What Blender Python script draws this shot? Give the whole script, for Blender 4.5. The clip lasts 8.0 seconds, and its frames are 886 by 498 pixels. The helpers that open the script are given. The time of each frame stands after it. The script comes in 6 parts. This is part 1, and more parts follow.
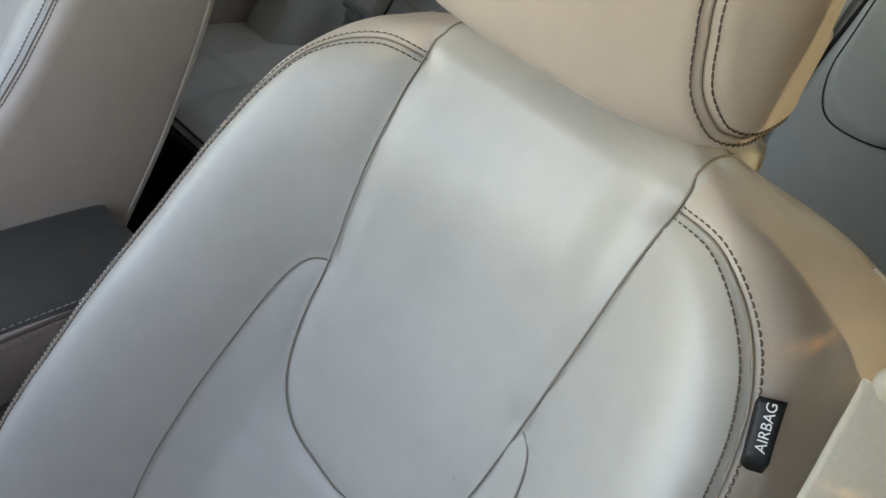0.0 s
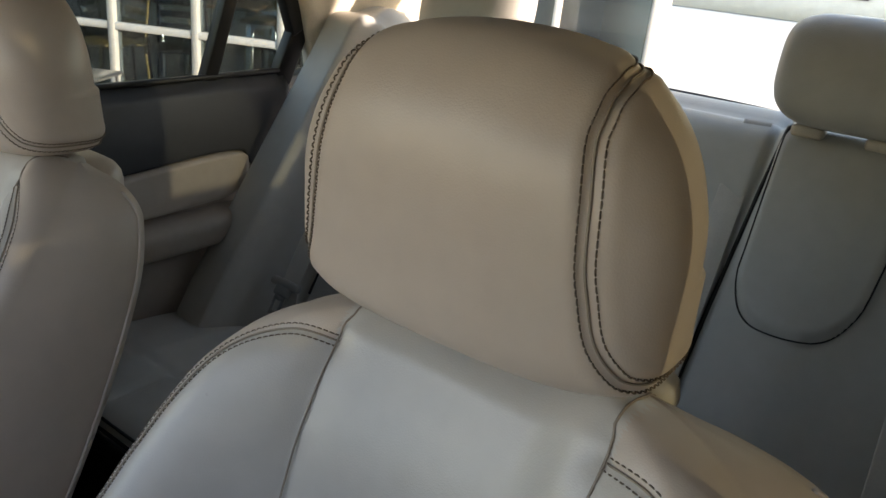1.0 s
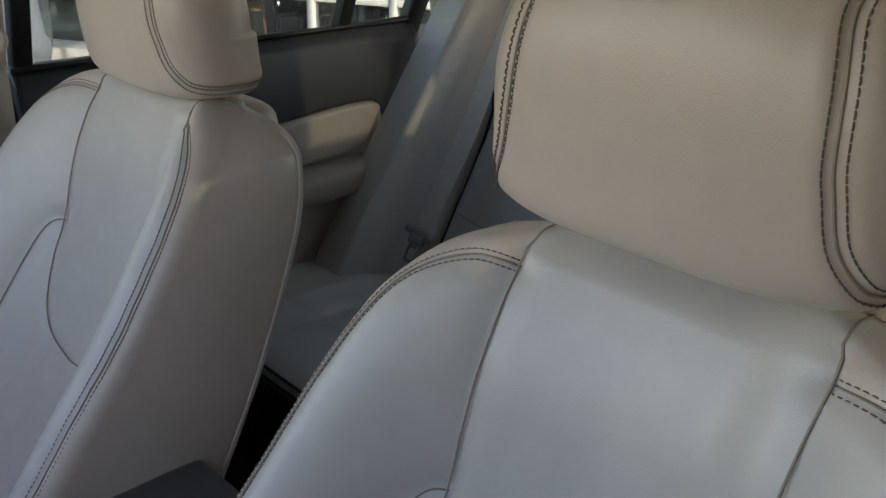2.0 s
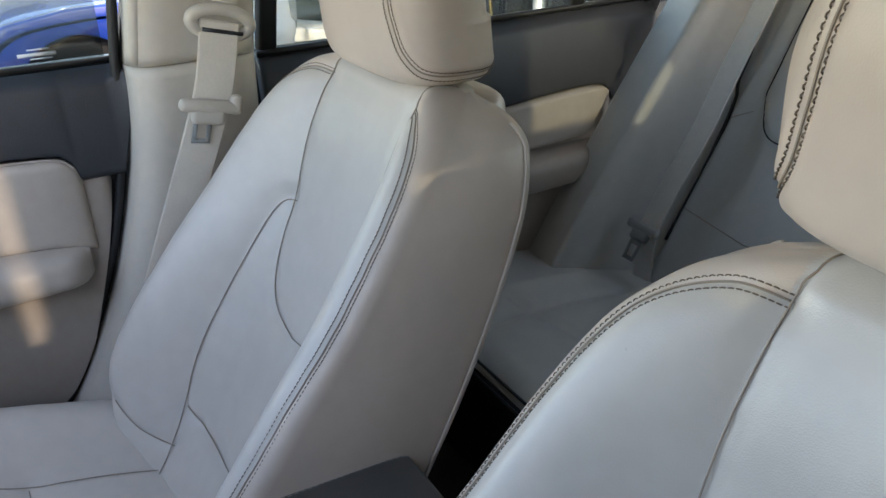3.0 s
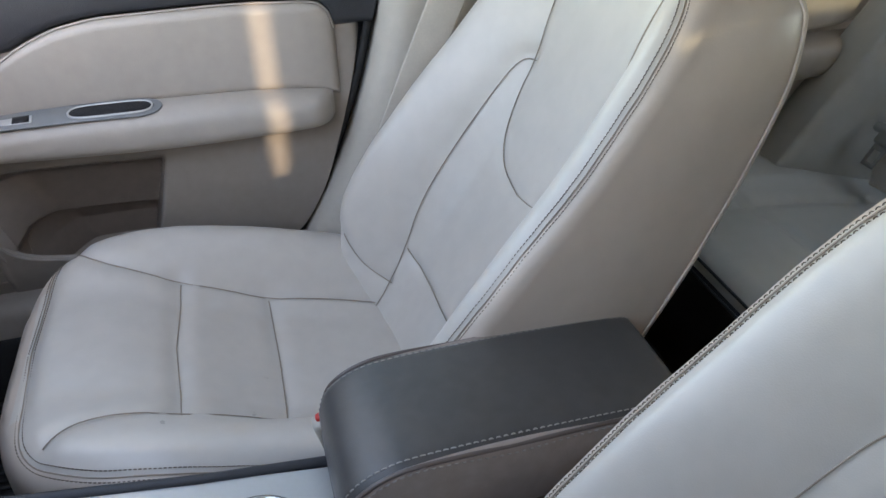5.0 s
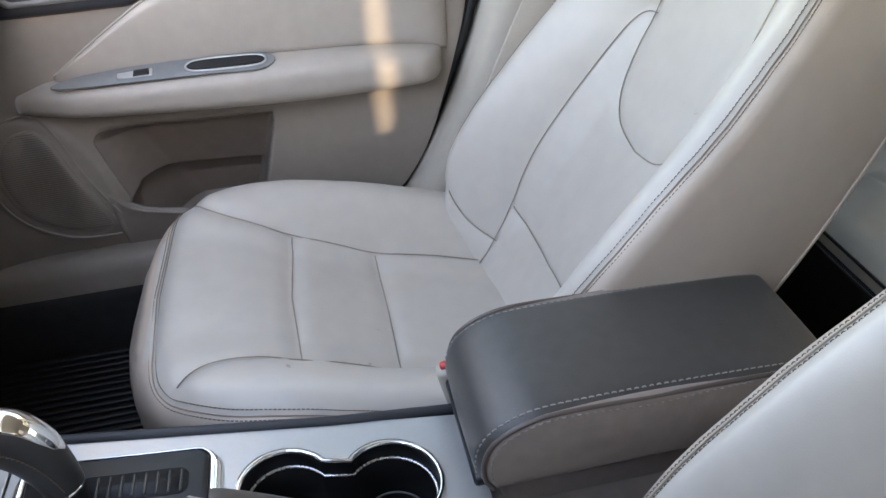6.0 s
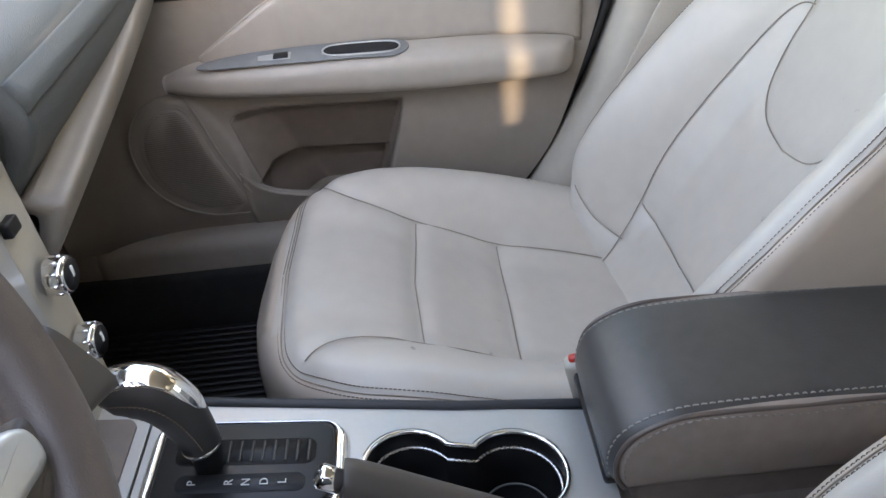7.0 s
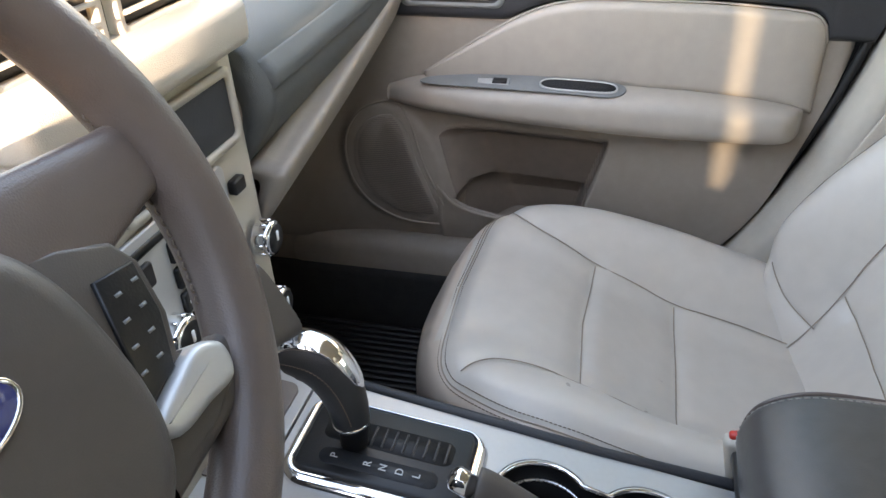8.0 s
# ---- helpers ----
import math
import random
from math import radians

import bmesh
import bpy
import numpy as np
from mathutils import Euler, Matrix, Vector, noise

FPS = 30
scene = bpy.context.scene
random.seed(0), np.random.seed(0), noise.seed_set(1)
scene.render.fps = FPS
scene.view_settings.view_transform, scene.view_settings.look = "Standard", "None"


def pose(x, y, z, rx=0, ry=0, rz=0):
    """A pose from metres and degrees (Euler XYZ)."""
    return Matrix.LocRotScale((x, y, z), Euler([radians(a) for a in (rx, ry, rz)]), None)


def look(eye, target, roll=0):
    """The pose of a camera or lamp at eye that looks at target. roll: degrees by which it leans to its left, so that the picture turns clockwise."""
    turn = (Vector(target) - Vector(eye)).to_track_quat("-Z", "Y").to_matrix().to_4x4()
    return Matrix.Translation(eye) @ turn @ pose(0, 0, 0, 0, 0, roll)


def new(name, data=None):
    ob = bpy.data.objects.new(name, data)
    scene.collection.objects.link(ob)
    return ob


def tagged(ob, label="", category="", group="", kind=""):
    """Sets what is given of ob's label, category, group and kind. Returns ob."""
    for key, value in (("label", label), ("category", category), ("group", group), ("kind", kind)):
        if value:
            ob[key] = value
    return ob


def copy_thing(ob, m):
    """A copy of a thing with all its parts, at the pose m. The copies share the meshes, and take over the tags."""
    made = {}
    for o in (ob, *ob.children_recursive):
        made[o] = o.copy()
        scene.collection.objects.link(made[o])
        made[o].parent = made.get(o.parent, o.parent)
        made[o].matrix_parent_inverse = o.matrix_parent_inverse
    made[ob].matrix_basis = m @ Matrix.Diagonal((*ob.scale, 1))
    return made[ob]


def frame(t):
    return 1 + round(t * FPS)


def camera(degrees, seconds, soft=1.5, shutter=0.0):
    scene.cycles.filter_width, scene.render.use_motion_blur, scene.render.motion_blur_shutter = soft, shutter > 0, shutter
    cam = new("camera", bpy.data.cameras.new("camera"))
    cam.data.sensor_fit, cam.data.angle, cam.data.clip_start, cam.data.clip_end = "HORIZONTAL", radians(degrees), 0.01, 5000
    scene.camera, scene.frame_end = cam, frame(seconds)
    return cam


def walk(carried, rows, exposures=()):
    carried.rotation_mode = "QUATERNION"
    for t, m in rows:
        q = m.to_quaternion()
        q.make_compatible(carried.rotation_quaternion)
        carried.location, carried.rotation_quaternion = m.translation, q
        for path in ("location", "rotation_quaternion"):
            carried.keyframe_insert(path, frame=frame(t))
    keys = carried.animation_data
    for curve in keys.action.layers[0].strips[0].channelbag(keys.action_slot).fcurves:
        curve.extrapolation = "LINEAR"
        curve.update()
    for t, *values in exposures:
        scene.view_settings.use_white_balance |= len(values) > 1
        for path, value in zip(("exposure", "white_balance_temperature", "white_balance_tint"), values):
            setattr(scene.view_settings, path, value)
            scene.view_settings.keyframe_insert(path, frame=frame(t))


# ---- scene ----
from mathutils.bvhtree import BVHTree

cam = camera(60.3, 8.0)
PATH = [
    (0, (-0.609, 0.417, 1.345), (0.264, -0.844, 0.061), 14.9),
    (0.5, (-0.628, 0.391, 1.367), (0.273, -1.092, 0.372), 8.8),
    (1, (-0.618, 0.393, 1.37), (0.433, -1.139, 0.631), 6.2),
    (1.5, (-0.597, 0.398, 1.354), (0.463, -1.107, 0.573), 4.2),
    (2, (-0.572, 0.427, 1.333), (0.658, -0.899, 0.48), 2.2),
    (2.2, (-0.555, 0.419, 1.327), (0.762, -0.808, 0.454), 1.5),
    (3.5, (-0.494, 0.396, 1.325), (1.135, -0.333, 0.422), -2.5),
    (4, (-0.494, 0.415, 1.319), (1.176, -0.179, 0.394), -2.4),
    (4.5, (-0.498, 0.443, 1.309), (1.12, -0.075, 0.253), -1.2),
    (4.7, (-0.506, 0.455, 1.302), (1.097, -0.021, 0.206), -1.5),
    (5.8, (-0.504, 0.562, 1.287), (1.081, 0.237, 0.112), -2.4),
    (6, (-0.497, 0.564, 1.276), (1.093, 0.294, 0.093), -3.7),
    (6.5, (-0.495, 0.597, 1.263), (1.102, 0.425, 0.071), -5.7),
    (7, (-0.491, 0.607, 1.254), (1.14, 0.583, 0.096), -5.6),
    (7.5, (-0.505, 0.611, 1.231), (1.12, 0.708, 0.069), -3.2),
    (8, (-0.511, 0.613, 1.244), (1.142, 1.037, 0.201), -1.7),
]
walk(cam, [(t, look(eye, target, roll)) for t, eye, target, roll in PATH], [(0.0, 3.9, 7650, 22), (0.5, 3.6, 7450, 22), (1.0, 2.9, 7450, 26), (1.5, 2.6, 7500, 27), (2.0, 2.95, 7100, 26), (3.5, 3.9, 6950, 24), (4.5, 4.0, 7350, 24), (6.0, 4.45, 7750, 25), (6.5, 4.4, 7900, 26), (8.0, 4.42, 8100, 23)])

# ---- world and light ----
SUN_DIR = Vector((1.0, 0.09, -0.15)).normalized()
world = bpy.data.worlds.new("sky_world")
scene.world = world
world.use_nodes = True
wn = world.node_tree.nodes
wl = world.node_tree.links
sky = wn.new("ShaderNodeTexSky")
sky.sky_type = "NISHITA"
sky.sun_disc = False
sky.sun_elevation = math.asin(-SUN_DIR.z)
sky.sun_rotation = math.atan2(-SUN_DIR.x, -SUN_DIR.y)
sky.air_density, sky.dust_density, sky.ozone_density = 1.0, 0.5, 1.0
wn["Background"].inputs["Strength"].default_value = 0.15
wl.new(sky.outputs["Color"], wn["Background"].inputs["Color"])

sun_data = bpy.data.lights.new("sun", "SUN")
sun_data.energy, sun_data.angle, sun_data.color = 1.9, radians(1.0), (1.0, 0.94, 0.80)
sun = new("sun", sun_data)
sun.matrix_world = look((0, 0, 0), SUN_DIR)


# ---- materials ----
def material(name, color, rough=0.5, metal=0.0, vary=0.12, grain=60.0, bump=0.08, fine=400.0, coat=0.0, sheen=0.0, spec=0.5, wear=0.0, island=0.0):
    m = bpy.data.materials.new(name)
    m.use_nodes = True
    nt = m.node_tree
    n, l = nt.nodes, nt.links
    bs = n["Principled BSDF"]
    tc = n.new("ShaderNodeTexCoord")
    big = n.new("ShaderNodeTexNoise")
    big.inputs["Scale"].default_value = grain * 0.12
    big.inputs["Detail"].default_value = 5
    mid = n.new("ShaderNodeTexNoise")
    mid.inputs["Scale"].default_value = grain
    mid.inputs["Detail"].default_value = 4
    l.new(tc.outputs["Object"], big.inputs["Vector"])
    l.new(tc.outputs["Object"], mid.inputs["Vector"])
    add = n.new("ShaderNodeMath")
    add.operation = "ADD"
    l.new(big.outputs["Fac"], add.inputs[0])
    l.new(mid.outputs["Fac"], add.inputs[1])
    ramp = n.new("ShaderNodeMapRange")
    ramp.inputs["From Min"].default_value, ramp.inputs["From Max"].default_value = 0.7, 1.3
    ramp.inputs["To Min"].default_value, ramp.inputs["To Max"].default_value = 1 - vary, 1 + vary
    l.new(add.outputs[0], ramp.inputs["Value"])
    mul = n.new("ShaderNodeMixRGB")
    mul.blend_type = "MULTIPLY"
    mul.inputs["Fac"].default_value = 1.0
    mul.inputs["Color1"].default_value = (*color, 1)
    l.new(ramp.outputs[0], mul.inputs["Color2"])
    l.new(mul.outputs[0], bs.inputs["Base Color"])
    rr = n.new("ShaderNodeMapRange")
    rr.inputs["To Min"].default_value, rr.inputs["To Max"].default_value = max(0.02, rough - 0.07), min(1, rough + 0.07)
    l.new(mid.outputs["Fac"], rr.inputs["Value"])
    l.new(rr.outputs[0], bs.inputs["Roughness"])
    bs.inputs["Metallic"].default_value = metal
    bs.inputs["Specular IOR Level"].default_value = spec
    bs.inputs["Coat Weight"].default_value = coat
    bs.inputs["Sheen Weight"].default_value = sheen
    if bump > 0:
        vor = n.new("ShaderNodeTexVoronoi")
        vor.inputs["Scale"].default_value = fine
        l.new(tc.outputs["Object"], vor.inputs["Vector"])
        mixh = n.new("ShaderNodeMath")
        mixh.operation = "ADD"
        l.new(vor.outputs["Distance"], mixh.inputs[0])
        l.new(mid.outputs["Fac"], mixh.inputs[1])
        bp = n.new("ShaderNodeBump")
        bp.inputs["Strength"].default_value = bump
        bp.inputs["Distance"].default_value = 0.001
        l.new(mixh.outputs[0], bp.inputs["Height"])
        l.new(bp.outputs[0], bs.inputs["Normal"])
    return m


LEATHER = material("stone_leather", (0.515, 0.473, 0.427), 0.31, vary=0.05, grain=35, bump=0.11, fine=800)
# Taupe of the headrests; on seat sides it also holds warm bounce shade.
SEATTAUPE = material("taupe_vinyl_with_side_shade", (0.51, 0.425, 0.36), 0.36, vary=0.05, grain=35, bump=0.11, fine=800)
# Stone leather with the rear cabin's shade put into its colour.
SHADELEATHER = material("shaded_stone_leather", (0.385, 0.385, 0.367), 0.4, vary=0.05, grain=35, bump=0.2, fine=700)
VINYL = material("stone_vinyl", (0.385, 0.34, 0.295), 0.5, vary=0.05, grain=45, bump=0.2, fine=600)
PLASTIC = material("beige_plastic", (0.46, 0.415, 0.355), 0.5, vary=0.05, grain=60, bump=0.25, fine=900)
DARKPLASTIC = material("charcoal_plastic", (0.026, 0.028, 0.033), 0.44, vary=0.10, grain=60, bump=0.3, fine=800, spec=0.45)
DOORPLASTIC = material("taupe_door_plastic", (0.285, 0.245, 0.212), 0.5, vary=0.06, grain=60, bump=0.25, fine=900)
# Door plastic darkened for the shade inside the map pocket.
POCKETSHADE = material("pocket_shade_taupe", (0.215, 0.176, 0.15), 0.55, vary=0.08, grain=60, bump=0.3, fine=900)
BELTPLASTIC = material("grey_belt_plastic", (0.20, 0.205, 0.205), 0.45, vary=0.06, grain=60, bump=0.1)
DASHPLASTIC = material("dark_grey_dash_plastic", (0.085, 0.09, 0.09), 0.6, vary=0.08, grain=60, bump=0.3, fine=700, spec=0.35)
GREYPLASTIC = material("grey_plastic", (0.17, 0.175, 0.175), 0.55, vary=0.1, grain=60, bump=0.3, fine=700)
BLACKLEATHER = material("black_leather", (0.030, 0.029, 0.030), 0.40, vary=0.12, grain=80, bump=0.22, fine=900)
LIDLEATHER = material("dark_grey_leather", (0.060, 0.056, 0.054), 0.34, vary=0.12, grain=70, bump=0.2, fine=900)
# Lighter brown holds both wear and the side light on the lid.
SIDELEATHER = material("worn_and_lit_side_leather", (0.28, 0.225, 0.20), 0.40, vary=0.12, grain=60, bump=0.2, fine=900)
HUBPLASTIC = material("hub_brown_plastic", (0.062, 0.051, 0.045), 0.45, vary=0.06, grain=150, bump=0.10, fine=1100)
BROWNPLASTIC = material("dark_brown_plastic", (0.175, 0.142, 0.126), 0.5, vary=0.12, grain=70, bump=0.2, fine=900)
WHEELLEATHER = material("worn_brown_leather", (0.106, 0.080, 0.071), 0.35, vary=0.05, grain=70, bump=0.16, fine=900)
BLACK = material("black_plastic", (0.010, 0.010, 0.011), 0.35, vary=0.2, grain=60, bump=0.1, fine=600, spec=0.35)
CARPET = material("dark_carpet", (0.020, 0.020, 0.021), 0.95, vary=0.35, grain=300, bump=0.9, fine=1500)
RUBBER = material("black_rubber", (0.012, 0.012, 0.013), 0.5, vary=0.2, grain=80, bump=0.2, fine=700, spec=0.4)
THREAD = material("brown_thread", (0.13, 0.098, 0.074), 0.8, vary=0.2, grain=200, bump=0.0)
# Darker brown puts the shadow of the seams into their colour.
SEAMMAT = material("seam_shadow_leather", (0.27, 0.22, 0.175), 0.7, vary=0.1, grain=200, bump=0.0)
THREADGREY = material("dark_grey_thread", (0.30, 0.28, 0.26), 0.8, vary=0.2, grain=200, bump=0.0)
SILVER = material("silver_paint", (0.46, 0.46, 0.455), 0.40, metal=0.5, vary=0.03, grain=200, bump=0.02, fine=900)
CHROME = material("chrome", (0.82, 0.82, 0.83), 0.06, metal=1.0, vary=0.02, grain=20, bump=0.0)
STEEL = material("brushed_steel", (0.74, 0.74, 0.75), 0.28, metal=1.0, vary=0.1, grain=300, bump=0.05)
WEBBING = material("beige_webbing", (0.50, 0.45, 0.385), 0.7, vary=0.06, grain=300, bump=0.25, fine=1400, sheen=0.2)
GREYWEB = material("grey_webbing", (0.44, 0.42, 0.39), 0.7, vary=0.06, grain=300, bump=0.25, fine=1400, sheen=0.2)
HEADLINER = material("headliner_cloth", (0.62, 0.56, 0.46), 0.95, vary=0.08, grain=300, bump=0.5, fine=1500)
WHITE = material("white_print", (0.8, 0.8, 0.8), 0.6, vary=0.03, grain=60, bump=0.0)
RED = material("red_button", (0.55, 0.03, 0.02), 0.35, vary=0.05, grain=60, bump=0.0)
BLUE = material("blue_badge", (0.012, 0.022, 0.13), 0.2, vary=0.05, grain=60, bump=0.0, coat=1.0)
BLUEPAINT = material("blue_car_paint", (0.012, 0.045, 0.26), 0.25, vary=0.06, grain=8, bump=0.0, coat=1.0)
TINTED = material("dark_car_glass", (0.02, 0.025, 0.03), 0.08, vary=0.1, grain=4, bump=0.0, coat=1.0)
ASPHALT = material("asphalt", (0.065, 0.064, 0.062), 0.9, vary=0.3, grain=25, bump=0.8, fine=160)
CONCRETE = material("pale_concrete", (0.66, 0.64, 0.60), 0.9, vary=0.15, grain=12, bump=0.5, fine=120)
WHITEPAINT = material("white_frame_paint", (0.50, 0.51, 0.52), 0.45, vary=0.05, grain=20, bump=0.05)
# Paler than the beige cloth, to put the missing sun into its colour.
SHELFCLOTH = material("sunlit_shelf_cloth", (0.80, 0.77, 0.70), 0.95, vary=0.06, grain=300, bump=0.4, fine=1500)
WALLPAINT = material("pale_wall", (0.84, 0.83, 0.80), 0.85, vary=0.1, grain=8, bump=0.3, fine=80)
BROWNWOOD = material("brown_table_wood", (0.22, 0.13, 0.07), 0.5, vary=0.3, grain=25, bump=0.2)
TANWOOD = material("tan_chair_wood", (0.42, 0.27, 0.10), 0.5, vary=0.2, grain=25, bump=0.2)
CLOTHBLUE = material("pale_blue_cloth", (0.45, 0.55, 0.72), 0.9, vary=0.15, grain=60, bump=0.4)
PALEGREY = material("pale_grey_paint", (0.55, 0.57, 0.58), 0.5, vary=0.06, grain=20, bump=0.05)


def film_material(name, tint, gloss=0.06):
    m = bpy.data.materials.new(name)
    m.use_nodes = True
    n, l = m.node_tree.nodes, m.node_tree.links
    n.remove(n["Principled BSDF"])
    tr = n.new("ShaderNodeBsdfTransparent")
    tr.inputs["Color"].default_value = (*tint, 1)
    gl = n.new("ShaderNodeBsdfGlossy")
    gl.inputs["Roughness"].default_value = 0.02
    mix = n.new("ShaderNodeMixShader")
    mix.inputs["Fac"].default_value = gloss
    l.new(tr.outputs[0], mix.inputs[1])
    l.new(gl.outputs[0], mix.inputs[2])
    l.new(mix.outputs[0], n["Material Output"].inputs["Surface"])
    return m


# Films that dim the sun at unseen openings on the driver side.
SLITFILM = film_material("slit_sun_film", (0.31, 0.305, 0.28))
DIMFILM = film_material("sun_dimming_film", (0.22, 0.232, 0.20))
GLASS = film_material("car_glass", (0.60, 0.645, 0.63), 0.05)
REARGLASS = film_material("clear_rear_glass", (0.94, 0.96, 0.94), 0.04)
SHOPGLASS = film_material("shop_glass", (0.55, 0.62, 0.64), 0.04)


# ---- mesh helpers ----
def mesh_object(name, verts, faces, mat, smooth=True):
    me = bpy.data.meshes.new(name)
    me.from_pydata([tuple(float(c) for c in v) for v in verts], [], [tuple(int(i) for i in f) for f in faces])
    me.materials.append(mat)
    if smooth:
        me.polygons.foreach_set("use_smooth", [True] * len(me.polygons))
    me.update()
    return new(name, me)


def part(name, geo, mat, parent, label="", smooth=True, kind=""):
    """Links verts and faces, or a bmesh, as one mesh object under a thing or a part."""
    if isinstance(geo, bmesh.types.BMesh):
        me = bpy.data.meshes.new(name)
        geo.to_mesh(me)
        geo.free()
        me.materials.append(mat)
        if smooth:
            me.polygons.foreach_set("use_smooth", [True] * len(me.polygons))
        ob = new(name, me)
    else:
        ob = mesh_object(name, geo[0], geo[1], mat, smooth)
    ob.parent = parent
    return tagged(ob, label=label, kind=kind)


def thing(name, label, category, at=(0, 0, 0), group="", kind=""):
    ob = new(name)
    ob.empty_display_size = 0.05
    ob.matrix_world = pose(*at)
    return tagged(ob, label=label, category=category, group=group, kind=kind)


def join(*geos):
    v, f = [], []
    for gv, gf in geos:
        o = len(v)
        v.extend([tuple(p) for p in gv])
        f.extend([tuple(i + o for i in q) for q in gf])
    return v, f


def moved(geo, m):
    return [tuple(m @ Vector(p)) for p in geo[0]], geo[1]


def curve(ctrl):
    """A smooth function through control points (shape-preserving cubic)."""
    xs = np.array([c[0] for c in ctrl], float)
    ys = np.array([c[1] for c in ctrl], float)
    h = np.diff(xs)
    d = np.diff(ys) / h
    m = np.zeros(len(xs))
    m[0], m[-1] = d[0], d[-1]
    for i in range(1, len(xs) - 1):
        if d[i - 1] * d[i] > 0:
            w1, w2 = 2 * h[i] + h[i - 1], h[i] + 2 * h[i - 1]
            m[i] = (w1 + w2) / (w1 / d[i - 1] + w2 / d[i])

    def f(x):
        x = np.clip(np.asarray(x, float), xs[0], xs[-1])
        i = np.clip(np.searchsorted(xs, x, side="right") - 1, 0, len(h) - 1)
        t = (x - xs[i]) / h[i]
        return ((1 + 2 * t) * (1 - t) ** 2 * ys[i] + t * (1 - t) ** 2 * h[i] * m[i]
                + t * t * (3 - 2 * t) * ys[i + 1] + t * t * (t - 1) * h[i] * m[i + 1])
    return f


def spline(points, n, closed=False):
    """n points along a smooth line through the given ones."""
    p = np.array(points, float)
    k = len(p)
    out = []
    spans = k if closed else k - 1
    for t in np.linspace(0, spans, n, endpoint=not closed):
        i = min(int(t), spans - 1)
        u = t - i
        if closed:
            a, b, c, d = p[(i - 1) % k], p[i % k], p[(i + 1) % k], p[(i + 2) % k]
        else:
            a, b, c, d = p[max(i - 1, 0)], p[i], p[i + 1], p[min(i + 2, k - 1)]
        out.append(0.5 * (2 * b + (c - a) * u + (2 * a - 5 * b + 4 * c - d) * u * u + (3 * b - a - 3 * c + d) * u ** 3))
    return np.array(out)


def even(points, step):
    """Points at even steps along a polyline."""
    p = np.array(points, float)
    s = np.r_[0, np.cumsum(np.linalg.norm(np.diff(p, axis=0), axis=1))]
    q = np.arange(0, s[-1], step)
    return np.stack([np.interp(q, s, p[:, i]) for i in range(p.shape[1])], 1)


def grid(p, closed_u=False, closed_v=False, flip=False):
    """Verts and quads of an array of points (rows, columns, 3)."""
    nu, nv = p.shape[:2]
    f = []
    for i in range(nu if closed_u else nu - 1):
        for j in range(nv if closed_v else nv - 1):
            a, b = i * nv + j, i * nv + (j + 1) % nv
            c, d = ((i + 1) % nu) * nv + (j + 1) % nv, ((i + 1) % nu) * nv + j
            f.append((a, d, c, b) if flip else (a, b, c, d))
    return [tuple(v) for v in p.reshape(-1, 3)], f


def tube(points, r, n=6, closed=False, caps=True):
    p = np.array(points, float)
    k = len(p)
    tan = np.gradient(p, axis=0) if not closed else np.roll(p, -1, 0) - np.roll(p, 1, 0)
    tan /= np.maximum(np.linalg.norm(tan, axis=1), 1e-9)[:, None]
    ref = np.array([0.31, 0.52, 0.79])
    radius = np.broadcast_to(np.asarray(r, float), (k,))
    rings = []
    a = np.cross(tan[0], ref)
    for i in range(k):
        a = a - tan[i] * (a @ tan[i])
        a /= max(np.linalg.norm(a), 1e-9)
        b = np.cross(tan[i], a)
        ang = np.linspace(0, 2 * math.pi, n, endpoint=False)
        rings.append(p[i] + radius[i] * (np.cos(ang)[:, None] * a + np.sin(ang)[:, None] * b))
    v, f = grid(np.array(rings), closed_u=closed, closed_v=True)
    if caps and not closed:
        f.append(tuple(range(n))[::-1])
        f.append(tuple(range((k - 1) * n, k * n)))
    return v, f


def rbox(sx, sy, sz, r=0.005, seg=2, at=(0, 0, 0), turn=None):
    """A box with rounded edges, as verts and faces."""
    bm = bmesh.new()
    bmesh.ops.create_cube(bm, size=1.0)
    bmesh.ops.scale(bm, vec=(sx, sy, sz), verts=bm.verts)
    if r > 0:
        bmesh.ops.bevel(bm, geom=bm.edges[:] , offset=min(r, 0.49 * min(sx, sy, sz)), segments=seg, profile=0.5, affect="EDGES")
    m = Matrix.Translation(at) @ (turn if turn is not None else Matrix.Identity(4))
    v = [tuple(m @ x.co) for x in bm.verts]
    bm.verts.index_update()
    f = [tuple(x.index for x in q.verts) for q in bm.faces]
    bm.free()
    return v, f


def lathe(profile, n=32, axis="z", at=(0, 0, 0)):
    """A turned form from (radius, height) pairs."""
    ang = np.linspace(0, 2 * math.pi, n, endpoint=False)
    p = np.array([[(r * math.cos(a), r * math.sin(a), h) for a in ang] for r, h in profile])
    if axis == "x":
        p = p[:, :, [2, 0, 1]]
    if axis == "y":
        p = p[:, :, [0, 2, 1]] * np.array([1, -1, 1])
    return grid(p + np.array(at), closed_v=True)


